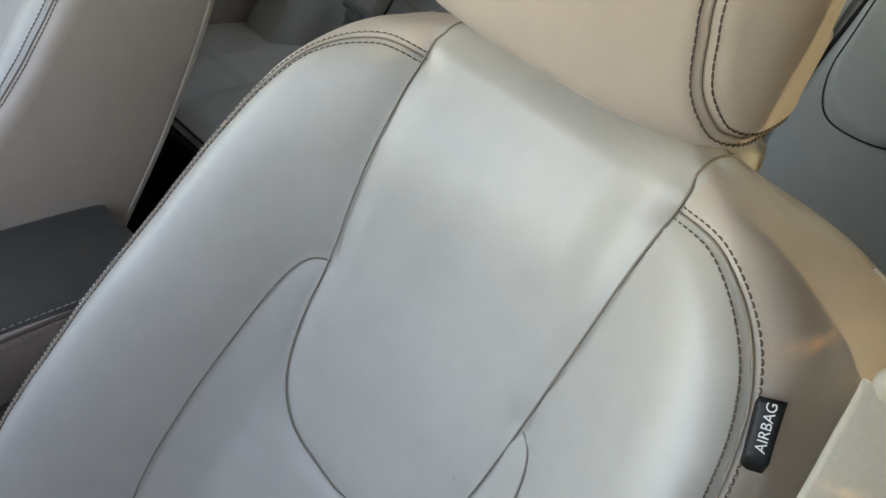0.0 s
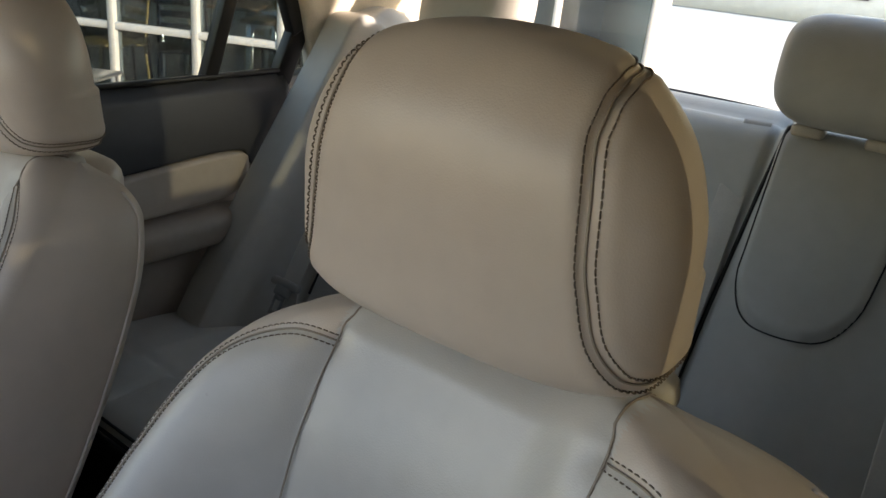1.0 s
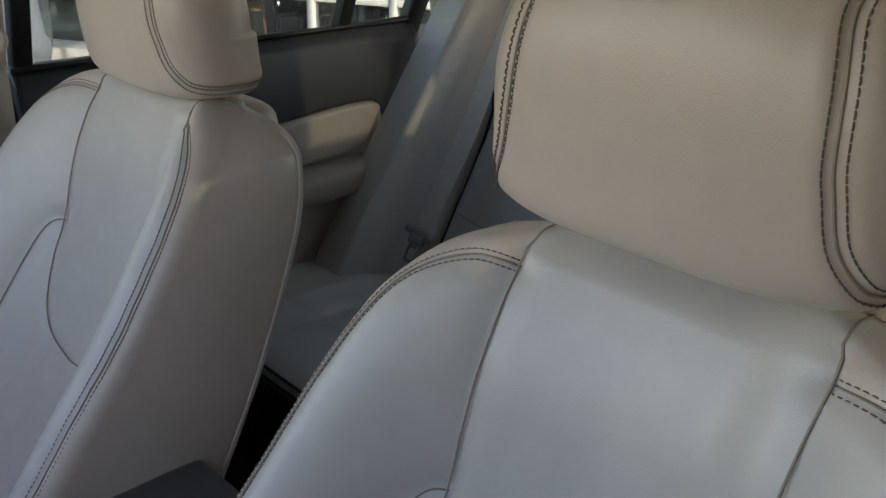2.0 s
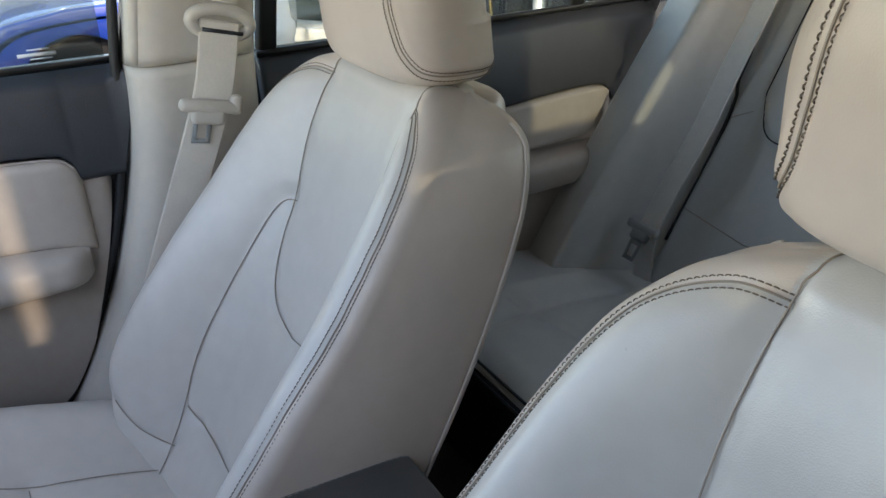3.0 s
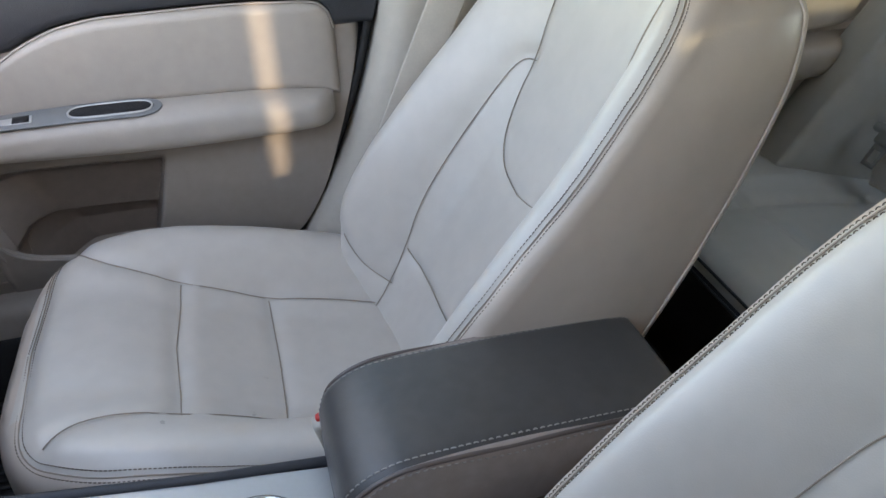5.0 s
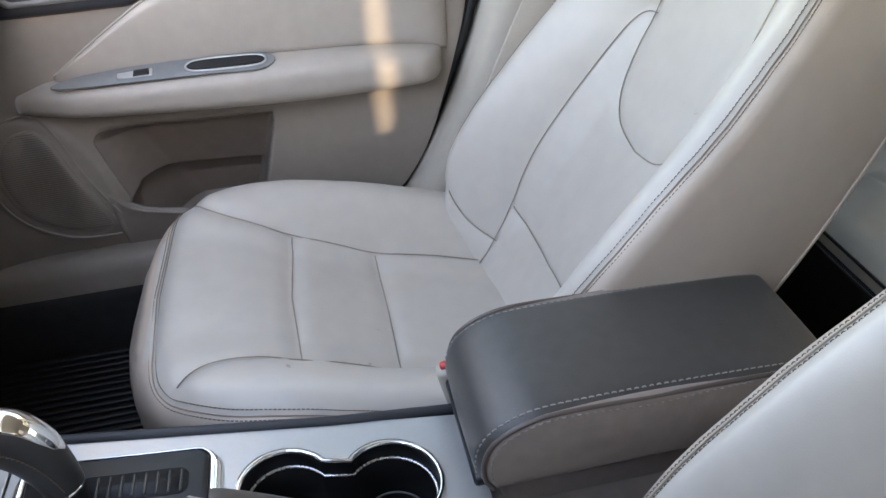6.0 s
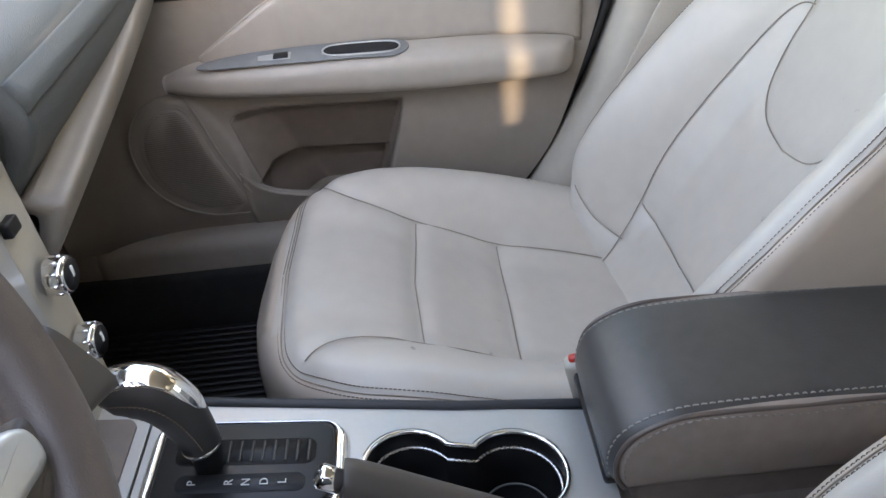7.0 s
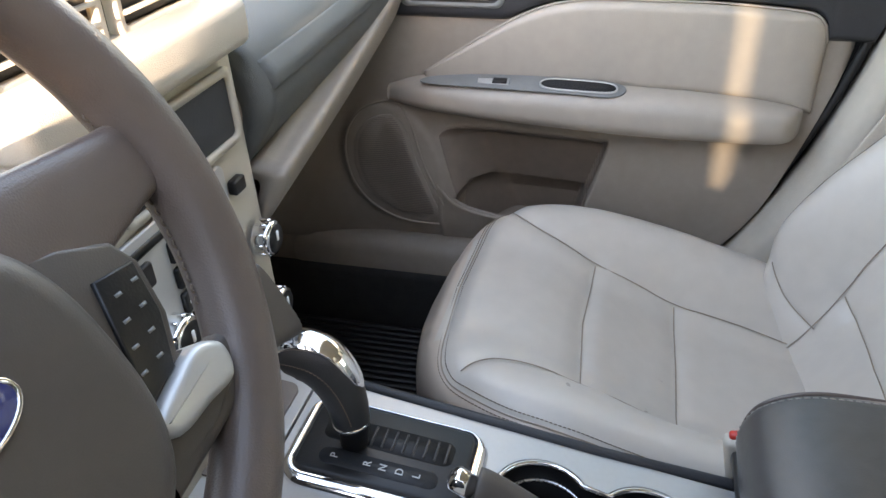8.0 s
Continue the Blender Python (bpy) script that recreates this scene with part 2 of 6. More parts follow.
def plate(outline, h, bevel=0.0, seg=2, to=None):
    """A flat piece: a 2D outline raised by h, its top edge rounded; to maps (u, v, w) to a place."""
    bm = bmesh.new()
    vs = [bm.verts.new((float(u), float(v), 0.0)) for u, v in outline]
    face = bm.faces.new(vs)
    face.normal_update()
    if face.normal.z < 0:
        face.normal_flip()
    got = bmesh.ops.extrude_face_region(bm, geom=[face])
    top = [g for g in got["geom"] if isinstance(g, bmesh.types.BMVert)]
    bmesh.ops.translate(bm, vec=(0, 0, h), verts=top)
    if bevel > 0:
        tops = set(top)
        edges = [e for e in bm.edges if e.verts[0] in tops and e.verts[1] in tops]
        bmesh.ops.bevel(bm, geom=edges, offset=bevel, segments=seg, profile=0.5, affect="EDGES")
    bm.verts.index_update()
    v = [tuple(x.co) for x in bm.verts]
    f = [tuple(x.index for x in q.verts) for q in bm.faces]
    bm.free()
    if to is not None:
        v = [tuple(to(*p)) for p in v]
    return v, f


def ring_plate(outer, inner, h, to=None):
    """A flat frame between two outlines of as many points, h thick."""
    o, i = np.array(outer, float), np.array(inner, float)
    k = len(o)
    rows = [np.c_[i, np.zeros(k)], np.c_[i, np.full(k, h)], np.c_[o, np.full(k, h)], np.c_[o, np.zeros(k)]]
    v, f = grid(np.array(rows), closed_u=True, closed_v=True)
    if to is not None:
        v = [tuple(to(*p)) for p in v]
    return v, f


def stitches(points, normals, length=0.0042, gap=0.0010, r=0.0006, lift=0.0008):
    """Short threads along a line on a surface."""
    p = np.array(points, float)
    nn = np.array(normals, float)
    s = np.r_[0, np.cumsum(np.linalg.norm(np.diff(p, axis=0), axis=1))]
    geos = []
    q = 0.0
    while q + length < s[-1]:
        ts = np.linspace(q, q + length, 4)
        c = np.stack([np.interp(ts, s, p[:, i]) for i in range(3)], 1)
        m = np.stack([np.interp(ts, s, nn[:, i]) for i in range(3)], 1)
        c = c + m * (np.array([-0.0006, lift, lift, -0.0006])[:, None])
        geos.append(tube(c, r, 4, caps=False))
        q += length + gap
    return join(*geos)


def eased(points, k):
    """The line with its small kinks averaged out over k points to each side."""
    p = np.array(points, float)
    out = p.copy()
    for i in range(1, len(p) - 1):
        w = min(k, i, len(p) - 1 - i)
        out[i] = p[i - w:i + w + 1].mean(axis=0)
    return out


def label_text(name, body, size, mat, parent, m, label="", extrude=0.0003):
    cu = bpy.data.curves.new(name, "FONT")
    cu.body, cu.size, cu.extrude = body, size, extrude
    cu.align_x, cu.align_y = "CENTER", "CENTER"
    tmp = bpy.data.objects.new(name, cu)
    me = bpy.data.meshes.new_from_object(tmp)
    bpy.data.objects.remove(tmp)
    me.materials.clear()
    me.materials.append(mat)
    ob = new(name, me)
    ob.parent = parent
    ob.matrix_basis = m
    return tagged(ob, label=label)


# ---- front seats ----
BACK = Vector((0.0, 0.304, 0.495))
ES, EN = np.array([0, -0.469, 0.883]), np.array([0, 0.883, 0.469])

half_width = curve([(-0.06, 0.165), (0.0, 0.212), (0.06, 0.244), (0.12, 0.261), (0.2, 0.266), (0.3, 0.264), (0.42, 0.255), (0.52, 0.243), (0.58, 0.230), (0.63, 0.206), (0.66, 0.182), (0.685, 0.145), (0.702, 0.10), (0.712, 0.045)])
edge_rise = curve([(-0.06, 0.03), (0.0, 0.078), (0.06, 0.108), (0.12, 0.123), (0.2, 0.118), (0.3, 0.100), (0.42, 0.074), (0.52, 0.056), (0.6, 0.040), (0.66, 0.012), (0.70, -0.03), (0.712, -0.045)])
back_depth = curve([(-0.06, -0.12), (0.28, -0.125), (0.42, -0.13), (0.55, -0.125), (0.62, -0.110), (0.67, -0.088), (0.70, -0.07), (0.712, -0.055)])
mid_rise = curve([(-0.06, 0.03), (0.0, 0.012), (0.1, -0.006), (0.3, -0.026), (0.46, -0.022), (0.6, -0.010), (0.66, -0.011), (0.70, -0.035), (0.712, -0.048)])

SEAMS = {
    "insert": [(0.117, 0.668), (0.118, 0.652), (0.1165, 0.60), (0.116, 0.55), (0.112, 0.462), (0.107, 0.39), (0.093, 0.34), (0.06, 0.308), (0.0, 0.297)],
    "wing": [(0.112, 0.462), (0.127, 0.455), (0.138, 0.42), (0.146, 0.35), (0.151, 0.28), (0.150, 0.19), (0.138, 0.10), (0.122, 0.0), (0.12, -0.03)],
    "cross": [(0.138, 0.10), (0.10, 0.091), (0.0, 0.086)],
    "fold": [(0.128, 0.035), (0.165, 0.040), (0.205, 0.062)],
    "edge": [(0.118, 0.652), (0.15, 0.648), (0.184, 0.624), (0.207, 0.590), (0.2235, 0.535), (0.236, 0.45), (0.244, 0.35), (0.248, 0.22), (0.242, 0.10), (0.228, 0.0)],
}


def lines_for(table, n=60):
    out = {}
    for key, pts in table.items():
        out[key] = spline(pts, n)
    return out


def line_distance(x, s, line):
    d = np.full(x.shape, 9.0)
    for a, b in zip(line[:-1], line[1:]):
        ab = b - a
        t = np.clip(((x - a[0]) * ab[0] + (s - a[1]) * ab[1]) / max(ab @ ab, 1e-12), 0, 1)
        d = np.minimum(d, np.hypot(x - a[0] - t * ab[0], s - a[1] - t * ab[1]))
    return d


BACK_LINES = lines_for(SEAMS, 40)


def back_front(x, s, grooves=True):
    """How far the front of the backrest stands out at (x, s)."""
    ax = np.abs(x)
    w = half_width(s)
    nc, ne = mid_rise(s), edge_rise(s)
    t = np.clip((ax - 0.10) / np.maximum(w - 0.03 - 0.10, 0.01), 0, 1)
    nc = nc + 0.012 * np.clip(ax / 0.115, 0, 1) ** 2
    base = nc + (ne - nc) * t * t * (3 - 2 * t)
    r = np.minimum(0.034, w * 0.5)
    k = np.clip((ax - (w - r)) / r, 0, 1)
    n = base - r * (1 - np.sqrt(np.maximum(1 - k * k, 0)))
    if grooves:
        n = n + 0.0010 * np.sin(21 * x + 8 * s + 1.0) * np.sin(27 * s - 9 * x)
        for key, line in BACK_LINES.items():
            d = line_distance(ax, s, line)
            n = n + 0.0002 * np.sin(150 * s + 90 * ax) * np.exp(-(d / 0.022) ** 2)
            n = n - 0.0045 * np.exp(-(d / 0.013) ** 2) - 0.0022 * np.exp(-(d / 0.0025) ** 2)
    return n


def back_point(x, n, s):
    return np.array([x + BACK[0], BACK[1] + n * EN[1] + s * ES[1], BACK[2] + n * EN[2] + s * ES[2]])


def on_back(xs, lift=0.0):
    """Places and normals on the backrest's front along a line of (x, s)."""
    x, s = np.array(xs, float).T
    n = back_front(x, s)
    e = 0.002
    gx = (back_front(x + e, s, False) - back_front(x - e, s, False)) / (2 * e)
    gs = (back_front(x, s + e, False) - back_front(x, s - e, False)) / (2 * e)
    nor = np.stack([-gx, EN[1] - gs * ES[1], EN[2] - gs * ES[2]], 1)
    nor /= np.linalg.norm(nor, axis=1)[:, None]
    p = np.stack([x, BACK[1] + n * EN[1] + s * ES[1], BACK[2] + n * EN[2] + s * ES[2]], 1)
    return p + nor * lift, nor


def offset_line(line, d):
    t = np.gradient(line, axis=0)
    t /= np.maximum(np.linalg.norm(t, axis=1), 1e-9)[:, None]
    return line + d * np.stack([-t[:, 1], t[:, 0]], 1)


def backrest_geo():
    rows = np.r_[np.linspace(-0.06, 0.58, 130), np.linspace(0.585, 0.712, 50)[:-1], 0.7115]
    nf = 150
    out, corner = [], []
    for s in rows:
        w = float(half_width(s))
        u = np.linspace(-1, 1, nf)
        x = w * np.sin(u * math.pi / 2 * 0.985) / math.sin(math.pi / 2 * 0.985)
        n = back_front(x, np.full(nf, s))
        nb = float(back_depth(s))
        nb = min(nb, float(n.min()) - 0.004)
        ends = float(n[-1])
        k = 14
        a = np.linspace(0, 1, k)[1:]
        side_n = ends + (nb + 0.012 - ends) * a
        bulge = 0.006 * np.sin(a * math.pi)
        right = [(w + bulge[i], side_n[i]) for i in range(k - 1)]
        backx = np.linspace(w - 0.006, -w + 0.006, 24)
        backn = np.full(24, nb)
        left = [(-w - bulge[i], side_n[i]) for i in range(k - 2, -1, -1)]
        ring = list(zip(x, n)) + right + list(zip(backx, backn)) + left
        rise = 0.046 * float(np.interp(s, [0.42, 0.62, 0.68, 0.712], [0.0, 1.0, 0.75, 0.3]))
        lift = [min(1.0, max(0.0, (ends + 0.02 - pn) / 0.13)) for px, pn in ring]
        out.append([back_point(px, pn, s + rise * k * k * (3 - 2 * k)) for (px, pn), k in zip(ring, lift)])
        corner.append(out[-1][nf + 12] + np.array([0.001, 0, 0]))
    p = np.array(out)
    v, f = grid(p, closed_v=True)
    m = p.shape[1]
    f.append(tuple(range(m))[::-1])
    f.append(tuple(range((len(rows) - 1) * m, len(rows) * m)))
    return (v, f), np.array(corner)[8:-22]


# cushion: distance y along the seat, x across
CUSH_SEAMS = {
    "bolster": [(0.118, 0.28), (0.134, 0.40), (0.138, 0.507), (0.143, 0.632), (0.158, 0.71), (0.176, 0.748), (0.198, 0.770)],
    "rear_cross": [(0.138, 0.507), (0.0, 0.505)],
    "front_cross": [(0.143, 0.632), (0.0, 0.640)],
    "edge": [(0.262, 0.34), (0.268, 0.50), (0.262, 0.62), (0.245, 0.72), (0.205, 0.785), (0.14, 0.806), (0.0, 0.815)],
}
CUSH_LINES = lines_for(CUSH_SEAMS, 40)
cush_mid = curve([(0.20, 0.485), (0.304, 0.492), (0.40, 0.508), (0.507, 0.532), (0.632, 0.592), (0.72, 0.628), (0.79, 0.640), (0.83, 0.625), (0.865, 0.57)])
cush_edge = curve([(0.20, 0.53), (0.304, 0.555), (0.42, 0.59), (0.53, 0.620), (0.65, 0.648), (0.74, 0.655), (0.80, 0.645), (0.83, 0.622), (0.865, 0.57)])
cush_half = curve([(0.20, 0.23), (0.30, 0.262), (0.42, 0.282), (0.55, 0.284), (0.66, 0.274), (0.74, 0.252), (0.79, 0.222), (0.83, 0.17), (0.86, 0.09), (0.865, 0.06)])


def cushion_top(x, y, grooves=True):
    ax = np.abs(x)
    w = cush_half(y)
    zc, ze = cush_mid(y), cush_edge(y)
    t = np.clip((ax - 0.09) / np.maximum(w - 0.05 - 0.09, 0.01), 0, 1)
    base = zc + (ze - zc) * t * t * (3 - 2 * t)
    r = np.minimum(0.045, w * 0.6)
    k = np.clip((ax - (w - r)) / r, 0, 1)
    z = base - r * (1 - np.sqrt(np.maximum(1 - k * k, 0)))
    if grooves:
        z = z + 0.0012 * np.sin(19 * x + 11 * y) * np.sin(25 * y - 8 * x + 0.7)
        for key, line in CUSH_LINES.items():
            d = line_distance(ax, y, line)
            z = z + 0.00022 * np.sin(130 * y + 110 * ax) * np.exp(-(d / 0.024) ** 2)
            z = z - 0.0058 * np.exp(-(d / 0.015) ** 2) - 0.0022 * np.exp(-(d / 0.0028) ** 2)
    return z


def on_cushion(xy, lift=0.0):
    x, y = np.array(xy, float).T
    z = cushion_top(x, y)
    e = 0.002
    gx = (cushion_top(x + e, y, False) - cushion_top(x - e, y, False)) / (2 * e)
    gy = (cushion_top(x, y + e, False) - cushion_top(x, y - e, False)) / (2 * e)
    nor = np.stack([-gx, -gy, np.ones(len(x))], 1)
    nor /= np.linalg.norm(nor, axis=1)[:, None]
    return np.stack([x, y, z], 1) + nor * lift, nor


def cushion_geo():
    rows = np.r_[np.linspace(0.20, 0.80, 110), np.linspace(0.805, 0.865, 22)]
    nf = 130
    out = []
    for y in rows:
        w = float(cush_half(y))
        u = np.linspace(-1, 1, nf)
        x = w * np.sin(u * math.pi / 2 * 0.985) / math.sin(math.pi / 2 * 0.985)
        z = cushion_top(x, np.full(nf, y))
        z0 = float(z[-1])
        a = np.linspace(0, 1, 14)[1:]
        low = 0.40
        bulge = 0.010 * np.sin(a * math.pi) - 0.035 * a ** 2
        back = (0.03 * a ** 2) * np.clip((y - 0.6) / 0.2, 0, 1)
        right = [(w + bulge[i], y - back[i], z0 + (low - z0) * a[i]) for i in range(13)]
        left = [(-w - bulge[i], y - back[i], z0 + (low - z0) * a[i]) for i in range(12, -1, -1)]
        out.append([(x[i], y, z[i]) for i in range(nf)] + right + left)
    p = np.array(out)
    v, f = grid(p, closed_v=True)
    m = p.shape[1]
    f.append(tuple(range(m))[::-1])
    f.append(tuple(range((len(rows) - 1) * m, len(rows) * m)))
    return v, f


HR_C = np.array([0.0, -0.0207, 1.2015])
HR_H = np.array([0.140, 0.0772, 0.1295])
HR_LOW = 0.0746


def headrest_point(a, h):
    """A place on the headrest: a runs round the upright axis from the side to the front, h is the sine of the height angle."""
    def sp(v, e):
        return np.sign(v) * np.abs(v) ** e
    h = np.asarray(h, float)
    up = h >= 0
    e = np.where(up, 0.6922, 0.27)
    sb = np.abs(h) ** (1 / (e * 1.05))
    cb = np.sqrt(np.maximum(0, 1 - sb * sb))
    x = HR_H[0] * cb ** e * sp(np.cos(a), 0.672)
    y = HR_H[1] * cb ** np.where(up, 0.6922, 0.4808) * sp(np.sin(a), 0.672)
    z = np.where(up, HR_H[2], HR_LOW) * h
    wide = 1.0 - np.where(z < 0, 0.017, 0.14) * np.clip(-y / HR_H[1], 0, 1) ** 1.5
    lean = 0.0785 * (z - 0.02) - 0.06 * z * z / HR_H[2]
    return np.stack([x * wide, y + HR_C[1] + lean, z + HR_C[2] - 0.012 * (x / HR_H[0]) ** 2 * np.clip(z / 0.06, 0, 1)], -1)


# the seam between the headrest's front and its side: (angle, height over the middle)
HR_SEAM = [(-1.2, 0.1150), (-0.39, 0.1188), (0.15, 0.1165), (0.564, 0.1095), (0.77, 0.0985), (0.879, 0.0841), (0.917, 0.0542), (0.917, 0.0239), (0.88, 0.002), (0.79, -0.027), (0.61, -0.046), (0.42, -0.0535), (0.06, -0.058), (-0.45, -0.060), (-1.0, -0.060)]


def headrest_seam():
    """The seam line on one side, with its normals and the direction across it."""
    ctrl = spline(HR_SEAM, 220)
    h = np.where(ctrl[:, 1] >= 0, ctrl[:, 1] / HR_H[2], ctrl[:, 1] / HR_LOW)
    p = headrest_point(ctrl[:, 0], h)
    da = headrest_point(ctrl[:, 0] + 0.02, h) - headrest_point(ctrl[:, 0] - 0.02, h)
    dh = headrest_point(ctrl[:, 0], h + 0.01) - headrest_point(ctrl[:, 0], h - 0.01)
    n = np.cross(da, dh)
    n /= np.linalg.norm(n, axis=1)[:, None]
    n *= np.sign(np.sum(n * (p - HR_C), axis=1))[:, None]
    p = even(np.c_[p, n], 0.003)
    p, n = p[:, :3], p[:, 3:]
    n /= np.linalg.norm(n, axis=1)[:, None]
    tan = np.gradient(p, axis=0)
    side = np.cross(tan, n)
    side /= np.linalg.norm(side, axis=1)[:, None]
    return p, n, side


def headrest_geo():
    na, nb = 200, 110
    a = np.linspace(0, 2 * math.pi, na, endpoint=False)
    h = np.sin(np.linspace(-math.pi / 2 + 0.02, math.pi / 2 - 0.02, nb))
    A, Hq = np.meshgrid(a, h)
    p = headrest_point(A, Hq)
    seam = headrest_seam()[0]
    flat = p.reshape(-1, 3)
    d = np.full(len(flat), 9.0)
    for q in seam:
        d = np.minimum(d, np.hypot(np.hypot(np.abs(flat[:, 0]) - q[0], flat[:, 1] - q[1]), flat[:, 2] - q[2]))
    away = flat - HR_C
    away /= np.linalg.norm(away, axis=1)[:, None]
    puff = 0.0012 * np.exp(-((d - 0.012) / 0.006) ** 2)
    flat = flat + away * (puff - 0.0022 * np.exp(-(d / 0.0045) ** 2))[:, None]
    v, f = grid(flat.reshape(p.shape), closed_v=True)
    f.append(tuple(range(na))[::-1])
    f.append(tuple(range((nb - 1) * na, nb * na)))
    return v, f


def mirrored(p, mid=0.0):
    return np.array([2 * mid, 0, 0]) + np.array(p) * np.array([-1, 1, 1])


BACK_EDGE = np.array(spline(SEAMS["edge"], 80))[::-1]
CUSH_EDGE = np.array(spline(CUSH_SEAMS["edge"], 80))


def shaded_sides(ob, edge, place, beyond):
    """Gives the faces outside the stitched edge line a taupe holding the sides' warm shade."""
    ob.data.materials.append(SEATTAUPE)
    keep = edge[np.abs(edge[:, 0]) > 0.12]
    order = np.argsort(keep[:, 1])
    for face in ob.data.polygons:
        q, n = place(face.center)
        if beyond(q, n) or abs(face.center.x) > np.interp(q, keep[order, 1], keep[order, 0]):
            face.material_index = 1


def front_seat(label):
    seat = thing("front_seat", label, "car seat", group="front seats")
    shell, side = backrest_geo()
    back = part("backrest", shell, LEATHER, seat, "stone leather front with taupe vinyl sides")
    shaded_sides(back, BACK_EDGE, lambda c: ((c.y - BACK[1]) * ES[1] + (c.z - BACK[2]) * ES[2], (c.y - BACK[1]) * EN[1] + (c.z - BACK[2]) * EN[2]), lambda q, n: n < float(back_depth(q)) + 0.02)
    tree = BVHTree.FromPolygons(shell[0], shell[1])
    for key in ("insert", "wing", "cross", "fold"):
        p, n = on_back(spline(SEAMS[key], 120), 0.0026)
        p = eased(p, 5)
        if key == "insert":
            over = []
            for y in np.linspace(-0.14, float(p[0][1]) - 0.006, 24):
                hit = tree.ray_cast(Vector((0.114, y, 1.4)), Vector((0, 0, -1)))[0]
                if hit is not None:
                    over.append(np.array(hit) + np.array([0, 0, 0.0003]))
            p = np.array(over + list(p))
        for q in (p, mirrored(p)):
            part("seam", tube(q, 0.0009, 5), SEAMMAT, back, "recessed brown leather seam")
    edge = spline(SEAMS["edge"], 160)
    p, n = on_back(edge, 0.0016)
    for q in (p, mirrored(p)):
            part("seam", tube(q, 0.0009, 5), SEAMMAT, back, "recessed brown leather seam")
    rows = []
    for d in (-0.0045, 0.0045):
        q, m = on_back(offset_line(edge, d), 0.0)
        rows.append(stitches(q, m))
        rows.append(stitches(mirrored(q), mirrored(m)))
    part("stitching", join(*rows), THREAD, back, "double row of brown stitching", kind="stuff")
    for q in (side, mirrored(side)):
        part("piping", tube(q, 0.0018, 6), SEATTAUPE, back, "thin leather piping along the back edge")
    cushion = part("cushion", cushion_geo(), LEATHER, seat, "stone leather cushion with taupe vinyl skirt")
    shaded_sides(cushion, CUSH_EDGE, lambda c: (c.y, c.z), lambda q, z: z < 0.47 or q > 0.822)
    for key in ("bolster", "rear_cross", "front_cross"):
        p, n = on_cushion(spline(CUSH_SEAMS[key], 100), 0.0024)
        p = eased(p, 4)
        for q in (p, mirrored(p)):
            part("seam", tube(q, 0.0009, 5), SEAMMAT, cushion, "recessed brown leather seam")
    edge = spline(CUSH_SEAMS["edge"], 160)
    p, n = on_cushion(edge, 0.0016)
    for q in (p, mirrored(p)):
            part("seam", tube(q, 0.0009, 5), SEAMMAT, cushion, "recessed brown leather seam")
    rows = []
    for d in (-0.0045, 0.0045):
        q, m = on_cushion(offset_line(edge, d), 0.0)
        rows.append(stitches(q, m, r=0.0007, lift=0.0006))
        rows.append(stitches(mirrored(q), mirrored(m), r=0.0007, lift=0.0006))
    part("stitching", join(*rows), THREAD, cushion, "double row of brown stitching", kind="stuff")
    for sx in (-1, 1):
        prof = [(y, 0.40 + 0.09 * math.sin(math.pi * min(1, max(0, (y - 0.28) / 0.42))) ** 0.6) for y in np.linspace(0.28, 0.70, 24)]
        g = plate(prof + [(0.70, 0.34), (0.28, 0.34)], 0.02, 0.004, 2, to=lambda u, v, w: (sx * (0.268 + w), u, v))
        part("side_shield", g, PLASTIC, seat, "beige plastic shield beside the cushion")
    part("seat_base", rbox(0.44, 0.46, 0.12, 0.02, at=(0, 0.48, 0.36)), BLACK, seat)
    head = part("headrest", headrest_geo(), SEATTAUPE, seat, "rounded taupe headrest")
    hp, hn, hs = headrest_seam()
    for line in (hp - hn * 0.0010, mirrored(hp - hn * 0.0010)):
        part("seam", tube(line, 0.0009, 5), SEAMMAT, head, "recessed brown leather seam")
    rows = []
    for d in (-0.0055, 0.0055):
        q = hp + hs * d
        rows.append(stitches(q, hn, r=0.0006))
        rows.append(stitches(mirrored(q), mirrored(hn), r=0.0006))
    part("stitching", join(*rows), THREAD, head, "double row of dark brown stitching", kind="stuff")
    # Hidden backrest top, filled out to block sun under the headrest.
    part("top_pad", rbox(0.215, 0.12, 0.11, 0.032, 4, at=(0, -0.117, 1.057)), SEATTAUPE, seat, "leather covered top of the backrest under the headrest")
    for sx in (-1, 1):
        part("post", tube([(sx * 0.098, -0.060, 1.16), (sx * 0.100, -0.085, 1.10), (sx * 0.102, -0.10, 1.04)], 0.006, 12), CHROME, head, "chrome headrest post")
        part("post_sleeve", lathe([(0.001, 0.022), (0.015, 0.0215), (0.021, 0.017), (0.0235, 0.006), (0.0235, 0.003), (0.0225, 0.002), (0.0225, -0.04)], 28, at=(sx * 0.104, -0.100, 1.078)), PLASTIC, seat, "beige plastic headrest sleeve")
    return seat


driver_seat = front_seat("light stone leather driver seat with headrest and brown stitching")
driver_seat.matrix_world = pose(-0.37, 0, 0)
passenger_seat = copy_thing(driver_seat, pose(0.37, 0, 0))
for ob in passenger_seat.children:
    if ob.name.startswith("headrest"):
        ob.matrix_basis = pose(0, -0.032, -0.036)
        for piece in ob.children:
            if piece.name.startswith("post"):
                piece.matrix_basis = pose(0, 0.055, 0)
    if ob.name.startswith("post_sleeve"):
        ob.matrix_basis = pose(0, 0.030, -0.012)
    if ob.name.startswith("top_pad"):
        ob.matrix_basis = pose(0, 0.020, -0.040)
tagged(passenger_seat, label="light stone leather passenger seat in front of rear bench")

